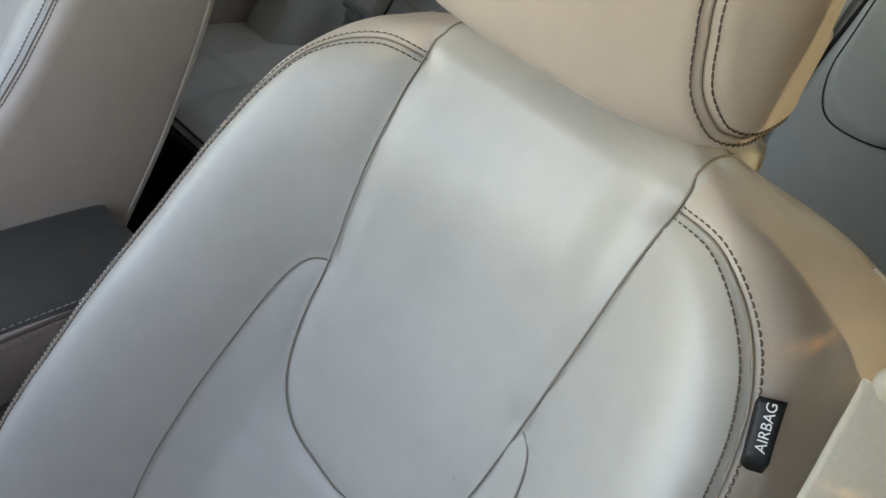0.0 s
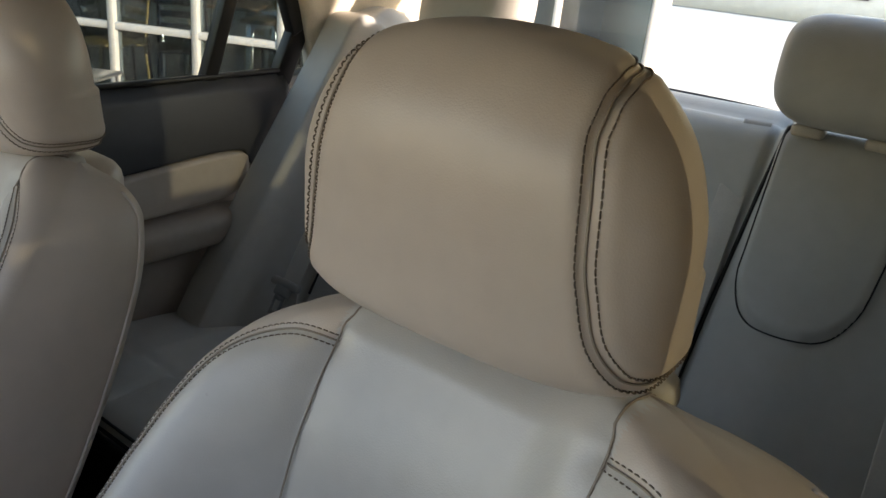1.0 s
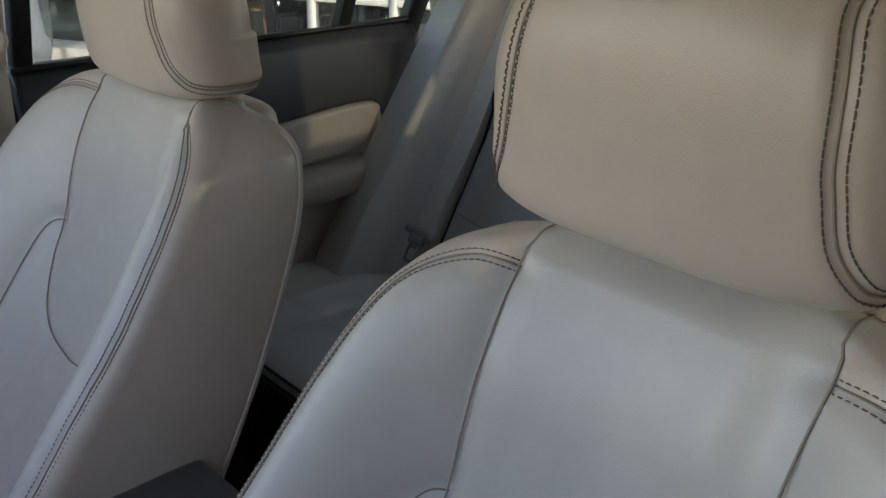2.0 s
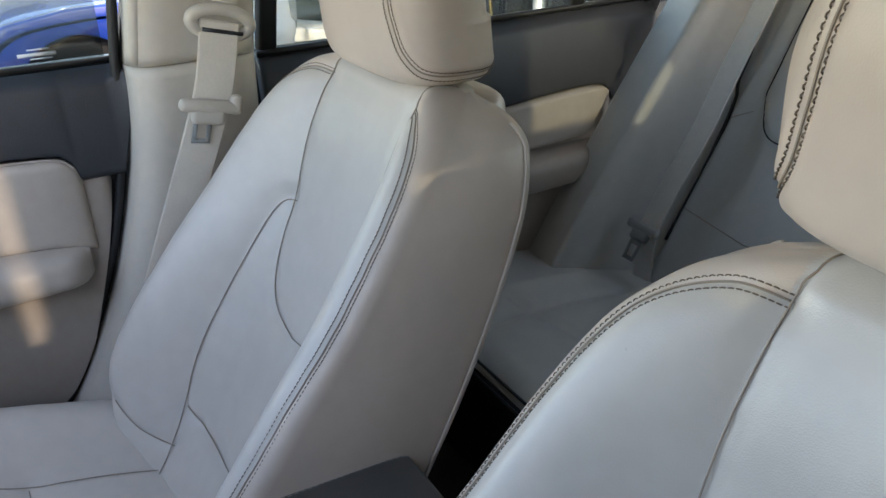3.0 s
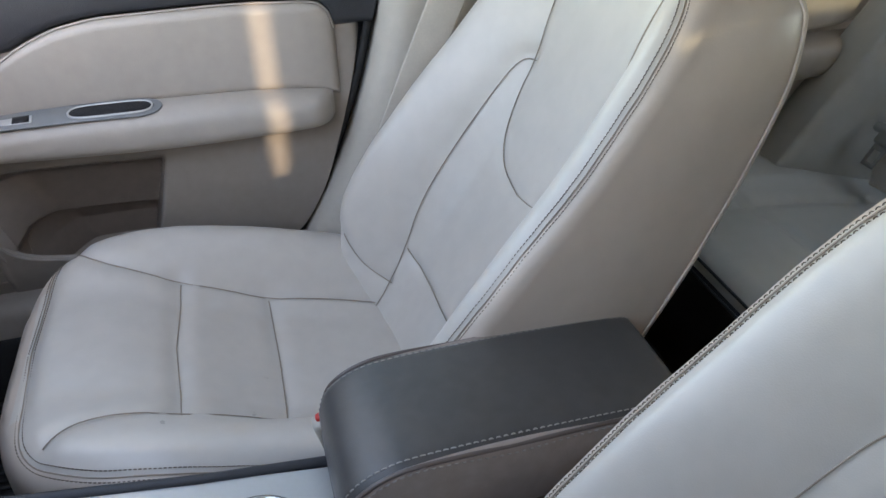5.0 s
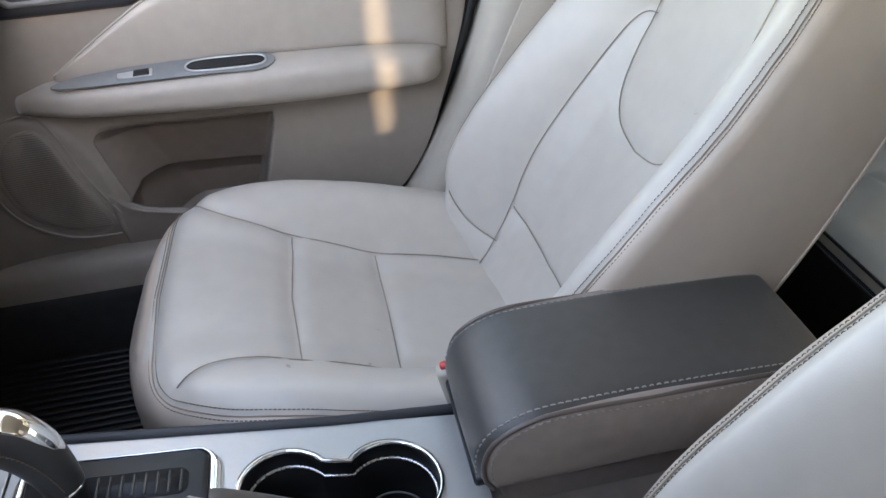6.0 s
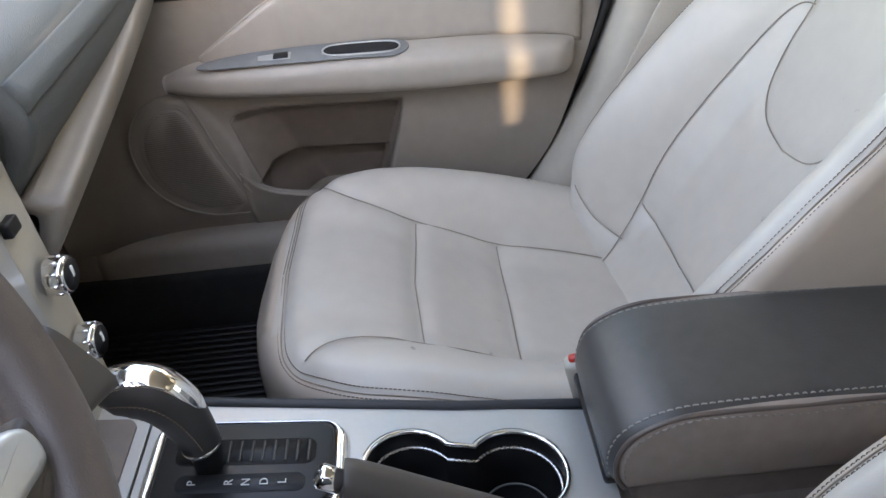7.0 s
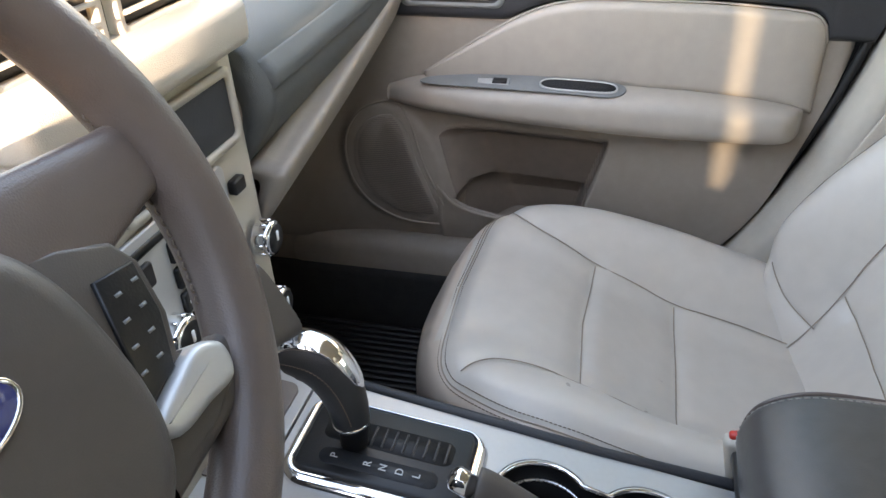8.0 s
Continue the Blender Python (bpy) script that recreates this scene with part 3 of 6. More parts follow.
# the driver seat's outboard wing stands out more than the passenger seat's
def wing_out(x, y, z):
    if x >= 0:
        return x, y, z
    n = (y - BACK[1]) * EN[1] + (z - BACK[2]) * EN[2]
    q = (y - BACK[1]) * ES[1] + (z - BACK[2]) * ES[2]
    k = min(1.0, max(0.0, (-x - 0.11) / 0.10))
    wide = x * (1 + 0.065 * k) - 0.045 * k * min(1.0, max(0.0, (0.03 - n) / 0.14))
    e = min(1.0, max(0.0, (-x - 0.055) / 0.055)) * min(1.0, max(0.0, (q - 0.30) / 0.26))
    e = e * e * (3 - 2 * e)
    dn, dq = 0.013 * e, 0.008 * e
    return wide, y + dn * EN[1] + dq * ES[1], z + dn * EN[2] + dq * ES[2]


for ob in [c for c in driver_seat.children if c.name.startswith("backrest")]:
    for piece in [ob] + list(ob.children):
        piece.data = piece.data.copy()
        for v in piece.data.vertices:
            v.co = wing_out(*v.co)


# ---- car body ----
def patch(ys, lo, hi, xf, nv=24):
    """A skin on the door side: for each y, from height lo(y) to hi(y), with x = xf(y, z, v)."""
    rows = []
    for y in ys:
        a, b = float(lo(y)), float(hi(y))
        v = np.linspace(0, 1, nv)
        z = a + (b - a) * v
        rows.append([(xf(y, z[i], v[i]), y, z[i]) for i in range(nv)])
    return grid(np.array(rows))


def thick(geo, mat_depth):
    """Gives a skin a back, mat_depth behind it along x."""
    v, f = geo
    n = len(v)
    back = [(p[0] + mat_depth, p[1], p[2]) for p in v]
    count = {}
    for q in f:
        for a, b in zip(q, q[1:] + q[:1]):
            count[(a, b)] = count.get((a, b), 0) + 1
    rim = [(a, b) for (a, b) in count if (b, a) not in count]
    return v + back, f + [tuple(i + n for i in q[::-1]) for q in f] + [(b, a, a + n, b + n) for a, b in rim]


def rounded2(x0, x1, y0, y1, r, n=5):
    pts = []
    for cx, cy, a0 in ((x1 - r, y1 - r, 0), (x0 + r, y1 - r, 90), (x0 + r, y0 + r, 180), (x1 - r, y0 + r, 270)):
        for k in range(n + 1):
            a = radians(a0 + 90 * k / n)
            pts.append((cx + r * math.cos(a), cy + r * math.sin(a)))
    return pts


def roll(v, u, r=0.12):
    """0 at a panel's rim, 1 inside."""
    d = min(v, 1 - v, u, 1 - u)
    k = min(1.0, d / r)
    return math.sqrt(max(0.0, 1 - (1 - k) ** 2))


SILL_Z = 1.068

# passenger's front door
front_door = thing("front_door", "beige and charcoal front passenger door with padded insert", "car door")
ys = np.linspace(0.305, 1.26, 110)
door_low = curve([(0.283, 0.885), (0.304, 0.80), (0.337, 0.70), (0.377, 0.60), (0.43, 0.522), (0.50, 0.478), (0.90, 0.468), (1.08, 0.468), (1.20, 0.475), (1.26, 0.49)])
door_top = curve([(0.283, 0.905), (1.26, 0.925)])


def pocket_in(y, z):
    """Depth of the map pocket's recess in the door, its back leaning outwards to a deeper lower bin."""
    zhi = 0.716 + 0.012 * (y - 0.63) / 0.3
    yl = 0.628 + 0.285 * (zhi - z)
    a = np.clip((y - yl) / 0.006, 0, 1) * np.clip((0.955 - 0.30 * (zhi - z) - y) / 0.09, 0, 1) * np.clip((zhi - z) / 0.03, 0, 1) * np.clip((z - 0.490) / 0.008, 0, 1)
    step = 0.592 + 0.07 * (y - 0.675)
    low = np.clip((step - z) / 0.005, 0, 1) * np.clip((0.905 - y - 0.02 * np.clip((z - 0.57) / 0.03, 0, 1) ** 2) / 0.012, 0, 1) * np.clip((y - 0.672) / 0.006, 0, 1) * np.clip((z - 0.490) / 0.008, 0, 1)
    depth = 0.042 + 0.055 * np.clip((zhi - z) / 0.17, 0, 1)
    return float(depth * a * a * (3 - 2 * a) + 0.035 * low)


def bezel(y, z):
    """The raised oval field of the loudspeaker."""
    cy, cz = 1.018, 0.638
    d = math.hypot((y - cy - 0.2 * (z - cz)) / 0.085, (z - cz) / 0.112)
    return d


def door_skin(y, z, v):
    x = 0.735 - 0.012 * math.exp(-((z - 0.62) / 0.12) ** 2)
    x += pocket_in(y, z)
    x += 0.03 * max(0.0, (0.54 - z) / 0.06) ** 2 * 0.5
    x -= 0.07 * max(0.0, (y - 1.02) / 0.24) ** 2
    d = bezel(y, z)
    x -= 0.006 * (1 if d < 1 else math.exp(-((d - 1) / 0.08) ** 2))
    x += 0.012 * max(0.0, (0.300 - y) / 0.017) ** 2
    return x


ys_fine = np.unique(np.r_[np.linspace(0.283, 0.6, 40), np.linspace(0.6, 0.96, 100), np.linspace(0.96, 1.26, 60)])
body = part("door_panel", thick(patch(ys_fine, door_low, door_top, door_skin, 130), 0.05), DOORPLASTIC, front_door)



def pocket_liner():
    """A darker skin over the map pocket's recess, its shade put into colour."""
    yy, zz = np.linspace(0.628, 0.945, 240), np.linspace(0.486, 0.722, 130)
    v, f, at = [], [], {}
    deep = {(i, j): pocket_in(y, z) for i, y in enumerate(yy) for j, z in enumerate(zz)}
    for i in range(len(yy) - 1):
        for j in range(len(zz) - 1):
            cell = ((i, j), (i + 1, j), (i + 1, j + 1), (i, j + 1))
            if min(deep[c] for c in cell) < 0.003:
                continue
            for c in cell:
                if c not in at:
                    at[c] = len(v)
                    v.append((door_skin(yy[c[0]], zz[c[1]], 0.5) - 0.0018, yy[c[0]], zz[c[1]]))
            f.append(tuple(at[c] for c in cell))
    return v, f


part("pocket_liner", thick(pocket_liner(), 0.0015), POCKETSHADE, front_door, "darker taupe lining of the map pocket")

insert_top = curve([(0.326, 0.895), (0.334, 0.923), (0.352, 0.938), (0.40, 0.944), (0.52, 0.950), (0.66, 0.950), (0.73, 0.942), (0.78, 0.925), (0.83, 0.898), (0.955, 0.818)])
rest_top = curve([(0.32, 0.786), (0.36, 0.800), (0.53, 0.815), (0.65, 0.818), (0.95, 0.812), (1.03, 0.79)])
insert_low = lambda y: min(float(rest_top(y)) - 0.006, float(insert_top(y)) - 0.004)
yi = np.linspace(0.326, 0.955, 90)
part("padded_insert", thick(patch(yi, insert_low, insert_top, lambda y, z, v: 0.730 - 0.016 * roll(v, (y - 0.326) / 0.629, 0.10), 30), 0.02), VINYL, front_door, "padded beige vinyl insert")
pipe = [(0.7255, y, float(insert_top(y)) + 0.001) for y in yi]
part("piping", tube(pipe, 0.0018, 6), VINYL, front_door)

upper_low = lambda y: max(float(insert_top(y)) + 0.003 if y < 0.955 else 0.0, 0.912 if y > 0.70 else 0.0, max(0.885, 1.065 - (y - 0.212) / 0.29) if y < 0.326 else 0.0)
yu = np.unique(np.r_[np.linspace(0.213, 0.36, 44), np.linspace(0.36, 1.22, 70)])


def upper_skin(y, z, v):
    return 0.724 + 0.018 * v ** 2 + 0.030 * max(0.0, v - 0.85) / 0.15 - 0.05 * max(0.0, (y - 1.02) / 0.2) ** 2 + 0.01 * (1 - min(1, v / 0.06)) ** 2


part("upper_trim", thick(patch(yu, upper_low, lambda y: SILL_Z, upper_skin, 30), 0.04), DARKPLASTIC, front_door, "charcoal textured upper door trim")

rest_low = curve([(0.335, 0.752), (0.36, 0.742), (0.54, 0.741), (0.84, 0.755), (1.02, 0.766)])
rest_out = curve([(0.34, 0.004), (0.352, 0.030), (0.38, 0.05), (0.45, 0.056), (0.62, 0.058), (0.80, 0.056), (0.92, 0.045), (1.02, 0.004)])


def armrest_geo():
    rows = []
    for y in np.linspace(0.34, 1.02, 90):
        lo, hi, o = float(rest_low(y)), float(rest_top(y)), float(rest_out(y))
        ring = []
        for a in np.linspace(-1, 1, 26):
            ang = a * math.pi / 2
            zz = (lo + hi) / 2 + (hi - lo) / 2 * np.sign(math.sin(ang)) * abs(math.sin(ang)) ** 0.75
            xx = 0.738 - (o + 0.02) * abs(math.cos(ang)) ** 0.45
            ring.append((xx, y, zz))
        rows.append(ring)
    p = np.array(rows)
    v, f = grid(p)
    f.append(tuple(range(26)))
    f.append(tuple(range(89 * 26, 90 * 26))[::-1])
    return v, f


part("armrest", armrest_geo(), VINYL, front_door, "padded beige armrest")
seam_line = [(0.7345 - float(rest_out(y)) * 0.9 - 0.004, y, float(rest_low(y)) + 0.004) for y in np.linspace(0.37, 1.0, 50)]
part("seam", tube(seam_line, 0.0012, 5), SEAMMAT, front_door)

# switch panel on the armrest
sw = spline([(0.612, 0.0), (0.635, 0.020), (0.74, 0.022), (0.86, 0.020), (0.93, 0.012), (0.952, -0.002), (0.92, -0.012), (0.80, -0.020), (0.70, -0.022), (0.635, -0.022)], 60, closed=True)


def on_rest(u, v, w):
    return (0.690 + v * 0.9 - w * 0.35, u, 0.8165 + v * 0.28 + w + 0.004 * math.sin((u - 0.6) * 9))


switch_panel = part("switch_panel", plate(sw, 0.0020, 0.001, 2, to=on_rest), GREYPLASTIC, front_door, "grey switch panel")
hole = spline([(0.628, 0.0), (0.64, 0.012), (0.69, 0.014), (0.735, 0.012), (0.748, 0.0), (0.735, -0.011), (0.69, -0.013), (0.64, -0.011)], 48, closed=True)
bigger = (hole - hole.mean(0)) * np.array([1.05, 1.22]) + hole.mean(0)
part("cup_rim", ring_plate(bigger, hole, 0.0038, to=on_rest), SILVER, switch_panel, "bright rim of the door pull")
# Flat dark plate stands in for the shade in the pull's hollow.
part("cup_hollow", plate(hole, 0.0030, 0.0, to=on_rest), CARPET, switch_panel, "dark hollow of the door pull")
part("switch_bezel", plate([(0.80, -0.009), (0.853, -0.006), (0.853, 0.007), (0.80, 0.009)], 0.0030, 0.001, to=on_rest), SILVER, switch_panel)
part("window_switch", plate([(0.804, -0.007), (0.828, -0.007), (0.828, 0.007), (0.804, 0.007)], 0.0060, 0.002, to=on_rest), BLACK, switch_panel, "black window switch")

# loudspeaker grille with fine slots
g_out = spline([(1.018, 0.738), (1.065, 0.724), (1.090, 0.68), (1.084, 0.618), (1.056, 0.572), (1.008, 0.545), (0.938, 0.541), (0.948, 0.59), (0.972, 0.65), (0.992, 0.712)], 64, closed=True)
skin_at = lambda y, z: door_skin(y, z, 0.5)
grille = part("speaker_grille", plate(g_out, 0.004, 0.002, 2, to=lambda u, v, w: (skin_at(u, v) + 0.0005 - w, u, v)), DOORPLASTIC, front_door, "beige perforated loudspeaker grille")
slots = []
for k in range(50):
    z = 0.546 + k * 0.0038
    cross = []
    for p, q in zip(g_out, np.roll(g_out, -1, 0)):
        if (p[1] - z) * (q[1] - z) < 0:
            cross.append(p[0] + (q[0] - p[0]) * (z - p[1]) / (q[1] - p[1]))
    if len(cross) == 2 and abs(cross[0] - cross[1]) > 0.03:
        y0, y1 = min(cross) + 0.008, max(cross) - 0.008
        slots.append(tube([(skin_at(y, z) - 0.0036, y, z) for y in np.linspace(y0, y1, 14)], 0.0009, 4))
part("grille_slots", join(*slots), BROWNPLASTIC, grille, kind="stuff")
rim2 = (g_out - g_out.mean(0)) * 1.22 + g_out.mean(0)
ringp = [(skin_at(y, z) - 0.0005, y, z) for y, z in rim2]
part("grille_rim", tube(ringp, 0.0025, 6, closed=True), DOORPLASTIC, front_door)

lip_top = curve([(0.640, 0.532), (0.72, 0.535), (0.81, 0.546), (0.88, 0.560), (0.915, 0.580), (0.935, 0.610)])
lip_y = np.linspace(0.640, 0.935, 50)
lip = part("pocket_lip", thick(patch(lip_y, lambda y: 0.478, lip_top, lambda y, z, v: door_skin(1.0 if y > 0.93 else 0.5, z, v) - 0.003 - 0.004 * math.exp(-((z - float(lip_top(y))) / 0.012) ** 2), 16), 0.006), DOORPLASTIC, front_door, "raised lip of the map pocket")
part("rim", tube([(0.7265, y, float(lip_top(y))) for y in lip_y], 0.0045, 8), DOORPLASTIC, lip)
# release handle set in the upper trim
on_trim = lambda u, v, w: (0.7275 - w, u, v)
handle = part("release_handle", ring_plate(rounded2(0.815, 0.992, 0.931, 0.992, 0.016), rounded2(0.825, 0.982, 0.939, 0.984, 0.012), 0.005, to=on_trim), GREYPLASTIC, front_door, "grey bezel of the door release")
part("recess", plate(rounded2(0.823, 0.984, 0.937, 0.986, 0.012), 0.002, 0.0, to=on_trim), BLACK, handle)
part("lever", plate(rounded2(0.836, 0.93, 0.944, 0.974, 0.010), 0.009, 0.003, to=on_trim), SILVER, handle, "silver release lever")

# glass of the passenger's side, and the seals
window_front = thing("window_1", "clear side window of the front passenger door", "window", kind="structure")
pane = part("pane", thick(patch(np.linspace(0.25, 1.15, 3), lambda y: SILL_Z - 0.03, lambda y: 1.40, lambda y, z, v: 0.782 - 0.16 * (z - 1.04), 3), 0.004), GLASS, window_front)
pane.visible_shadow = False
part("seal", tube([(0.758, 1.22, SILL_Z + 0.004), (0.758, 0.232, SILL_Z + 0.002)], 0.006, 8), RUBBER, window_front)

for k, (yy, zz, ln) in enumerate(((0.338, 1.095, 0.030), (0.341, 1.0875, 0.052), (0.336, 1.081, 0.030))):
    part("etched_mark", rbox(0.0012, ln, 0.0018 + 0.003 * (k == 1), 0.0, at=(0.779 - 0.16 * (zz - 1.04), yy, zz)), PALEGREY, window_front, "pale etched mark on the glass")

# passenger's rear door
rear_door = thing("rear_door", "beige and charcoal rear passenger door in shade", "car door")
yr = np.linspace(-0.84, 0.02, 70)
r_low = curve([(-0.84, 0.86), (-0.76, 0.70), (-0.66, 0.52), (-0.60, 0.46), (0.02, 0.46)])
part("door_panel", thick(patch(yr, r_low, lambda y: 0.93, lambda y, z, v: 0.725 - 0.012 * math.exp(-((z - 0.62) / 0.12) ** 2), 40), 0.05), DOORPLASTIC, rear_door)
r_ins_top = curve([(-0.735, 0.855), (-0.728, 0.878), (-0.712, 0.890), (-0.66, 0.8955), (-0.40, 0.880), (0.0, 0.865)])
r_ins_low = curve([(-0.735, 0.850), (-0.70, 0.805), (-0.64, 0.79), (0.0, 0.775)])
yi2 = np.linspace(-0.735, 0.0, 80)
part("padded_insert", thick(patch(yi2, r_ins_low, r_ins_top, lambda y, z, v: 0.720 - 0.016 * roll(v, (y + 0.735) / 0.735, 0.08), 26), 0.02), VINYL, rear_door, "padded beige vinyl insert")
part("upper_trim", thick(patch(np.linspace(-0.86, 0.02, 70), lambda y: (float(r_ins_top(y)) + 0.003) if y > -0.735 else 0.852, lambda y: 1.052 - 0.012 * (y + 0.6), lambda y, z, v: 0.715 + 0.02 * v ** 2 + 0.02 * max(0.0, v - 0.85) / 0.15, 26), 0.04), DARKPLASTIC, rear_door, "charcoal textured upper door trim")


part("rear_seal", tube(spline([(0.690, -0.885, 1.060), (0.692, -0.755, 0.870), (0.692, -0.660, 0.695), (0.692, -0.560, 0.505)], 40), 0.0085, 8), RUBBER, rear_door, "black rubber seal along the door's rear edge")


def rear_rest():
    rows = []
    for y in np.linspace(-0.69, 0.0, 60):
        o = 0.05 * math.sqrt(max(0.0, min(1.0, (y + 0.69) / 0.06))) + 0.004
        lo, hi = 0.700, 0.778
        rows.append([(0.730 - (o + 0.02) * abs(math.cos(a)) ** 0.45, y, (lo + hi) / 2 + (hi - lo) / 2 * np.sign(math.sin(a)) * abs(math.sin(a)) ** 0.75) for a in np.linspace(-math.pi / 2, math.pi / 2, 22)])
    return grid(np.array(rows))


# Darker door plastic here stands in for the dim rear cabin.
part("armrest", rear_rest(), DOORPLASTIC, rear_door, "padded beige armrest")
window_rear = thing("window_2", "rear side windows with black divider bar", "window", kind="structure")
sill2 = lambda y: 1.052 - 0.012 * (y + 0.6)
p2 = part("pane", thick(patch(np.linspace(-0.66, 0.05, 3), lambda y: sill2(y) - 0.02, lambda y: 1.40, lambda y, z, v: 0.775 - 0.16 * (z - 1.04), 3), 0.004), GLASS, window_rear)
p2.visible_shadow = False
p3 = part("quarter_pane", thick(patch(np.linspace(-0.98, -0.66, 3), lambda y: sill2(y) - 0.02, lambda y: 1.40, lambda y, z, v: 0.775 - 0.16 * (z - 1.04), 3), 0.004), GLASS, window_rear)
p3.visible_shadow = False


def bar(name, a, b, w, d, mat, parent, r=0.004, label=""):
    """A straight bar from a to b, w wide along the car and d deep."""
    a, b = Vector(a), Vector(b)
    z = (b - a).normalized()
    x = Vector((1, 0, 0))
    y = z.cross(x).normalized()
    x = y.cross(z)
    m = Matrix((x, y, z)).transposed().to_4x4()
    g = rbox(d, w, (b - a).length, r, at=(0, 0, 0))
    return part(name, moved(g, Matrix.Translation((a + b) / 2) @ m), mat, parent, label)


bar("divider_bar", (0.765, -0.655, 1.045), (0.722, -0.73, 1.38), 0.032, 0.03, BLACK, window_rear, label="black divider bar")
bar("frame_rear", (0.765, -0.86, 1.03), (0.745, -0.90, 1.16), 0.05, 0.03, BLACK, window_rear)
bar("frame_rear", (0.745, -0.895, 1.15), (0.70, -0.76, 1.40), 0.05, 0.03, BLACK, window_rear)
bar("frame_front", (0.765, 0.0, 1.05), (0.715, -0.03, 1.40), 0.03, 0.03, BLACK, window_rear)
part("seal", tube([(0.752, 0.02, 1.049), (0.752, -0.66, 1.056), (0.752, -0.86, 1.059)], 0.006, 8), RUBBER, window_rear)

# B pillars
bar("window_frame", (0.757, 0.229, 1.045), (0.722, 0.150, 1.38), 0.024, 0.028, BLACK, window_front)


def b_pillar(sx, label):
    p = thing("b_pillar", label, "car pillar", kind="structure")

    def prof(z):
        k = np.clip((1.10 - z) / 0.6, 0, 1)
        yf = 0.230 + 0.200 * k ** 1.9 - 0.06 * np.clip((z - 1.07) / 0.4, 0, 1)
        yb = 0.035 + 0.10 * k ** 2 - 0.03 * np.clip((z - 1.07) / 0.4, 0, 1)
        # The driver side pillar's edges are set to shape the sun.
        return (yf, yb) if sx > 0 else (0.213, -0.02)

    def skin(z0, z1, out, n):
        rows = []
        for z in np.linspace(z0, z1, n):
            yf, yb = prof(z)
            x0 = 0.715 - 0.16 * max(0.0, z - 1.05)
            row = []
            for u in np.linspace(0, 1, 26):
                y = yf + (yb - yf) * u
                edge = min(u, 1 - u)
                h = out * math.sqrt(max(0.0, 1 - (1 - min(1, edge / 0.25)) ** 2))
                row.append((sx * (x0 - h), y, z))
            rows.append(row)
        return thick(grid(np.array(rows), flip=sx < 0), sx * 0.04)
    part("lower_trim", skin(0.40, 1.065, 0.045, 40), PLASTIC, p, "beige lower pillar trim")
    part("upper_trim", skin(1.068, 1.42, 0.036, 24), PLASTIC, p, "beige upper pillar trim")
    part("door_seal", tube([(sx * 0.742, float(prof(z)[0]) + 0.011, z) for z in np.linspace(0.44, 1.36, 40)], 0.008, 8), RUBBER, p)
    part("edge_strip", tube([(sx * (0.700 - 0.16 * max(0.0, z - 1.05)), float(prof(z)[0]) - 0.010, z) for z in np.linspace(1.072, 1.40, 20)], 0.010, 10), PLASTIC, p, "rounded beige strip along the pillar")
    return p


b_pillar(1, "beige trim pillar between the passenger doors")
b_pillar(-1, "beige trim pillar behind the driver seat")


def ribbon(pts, across, w, t=0.0014, n=60):
    """A flat strap along a line; across gives the direction of its width at each point."""
    p = spline(pts, n)
    q = spline(across, n)
    tan = np.gradient(p, axis=0)
    tan /= np.linalg.norm(tan, axis=1)[:, None]
    rows = []
    for i in range(n):
        a = q[i] - tan[i] * (q[i] @ tan[i])
        a /= np.linalg.norm(a)
        b = np.cross(tan[i], a)
        rows.append([p[i] + a * (u * w / 2) + b * h for u, h in [(-1, -t), (-0.9, -t * 1.3), (0.9, -t * 1.3), (1, -t), (1, t), (0.9, t * 1.3), (-0.9, t * 1.3), (-1, t)]])
    v, f = grid(np.array(rows), closed_v=True)
    f.append(tuple(range(8))[::-1])
    f.append(tuple(range((n - 1) * 8, n * 8)))
    return v, f


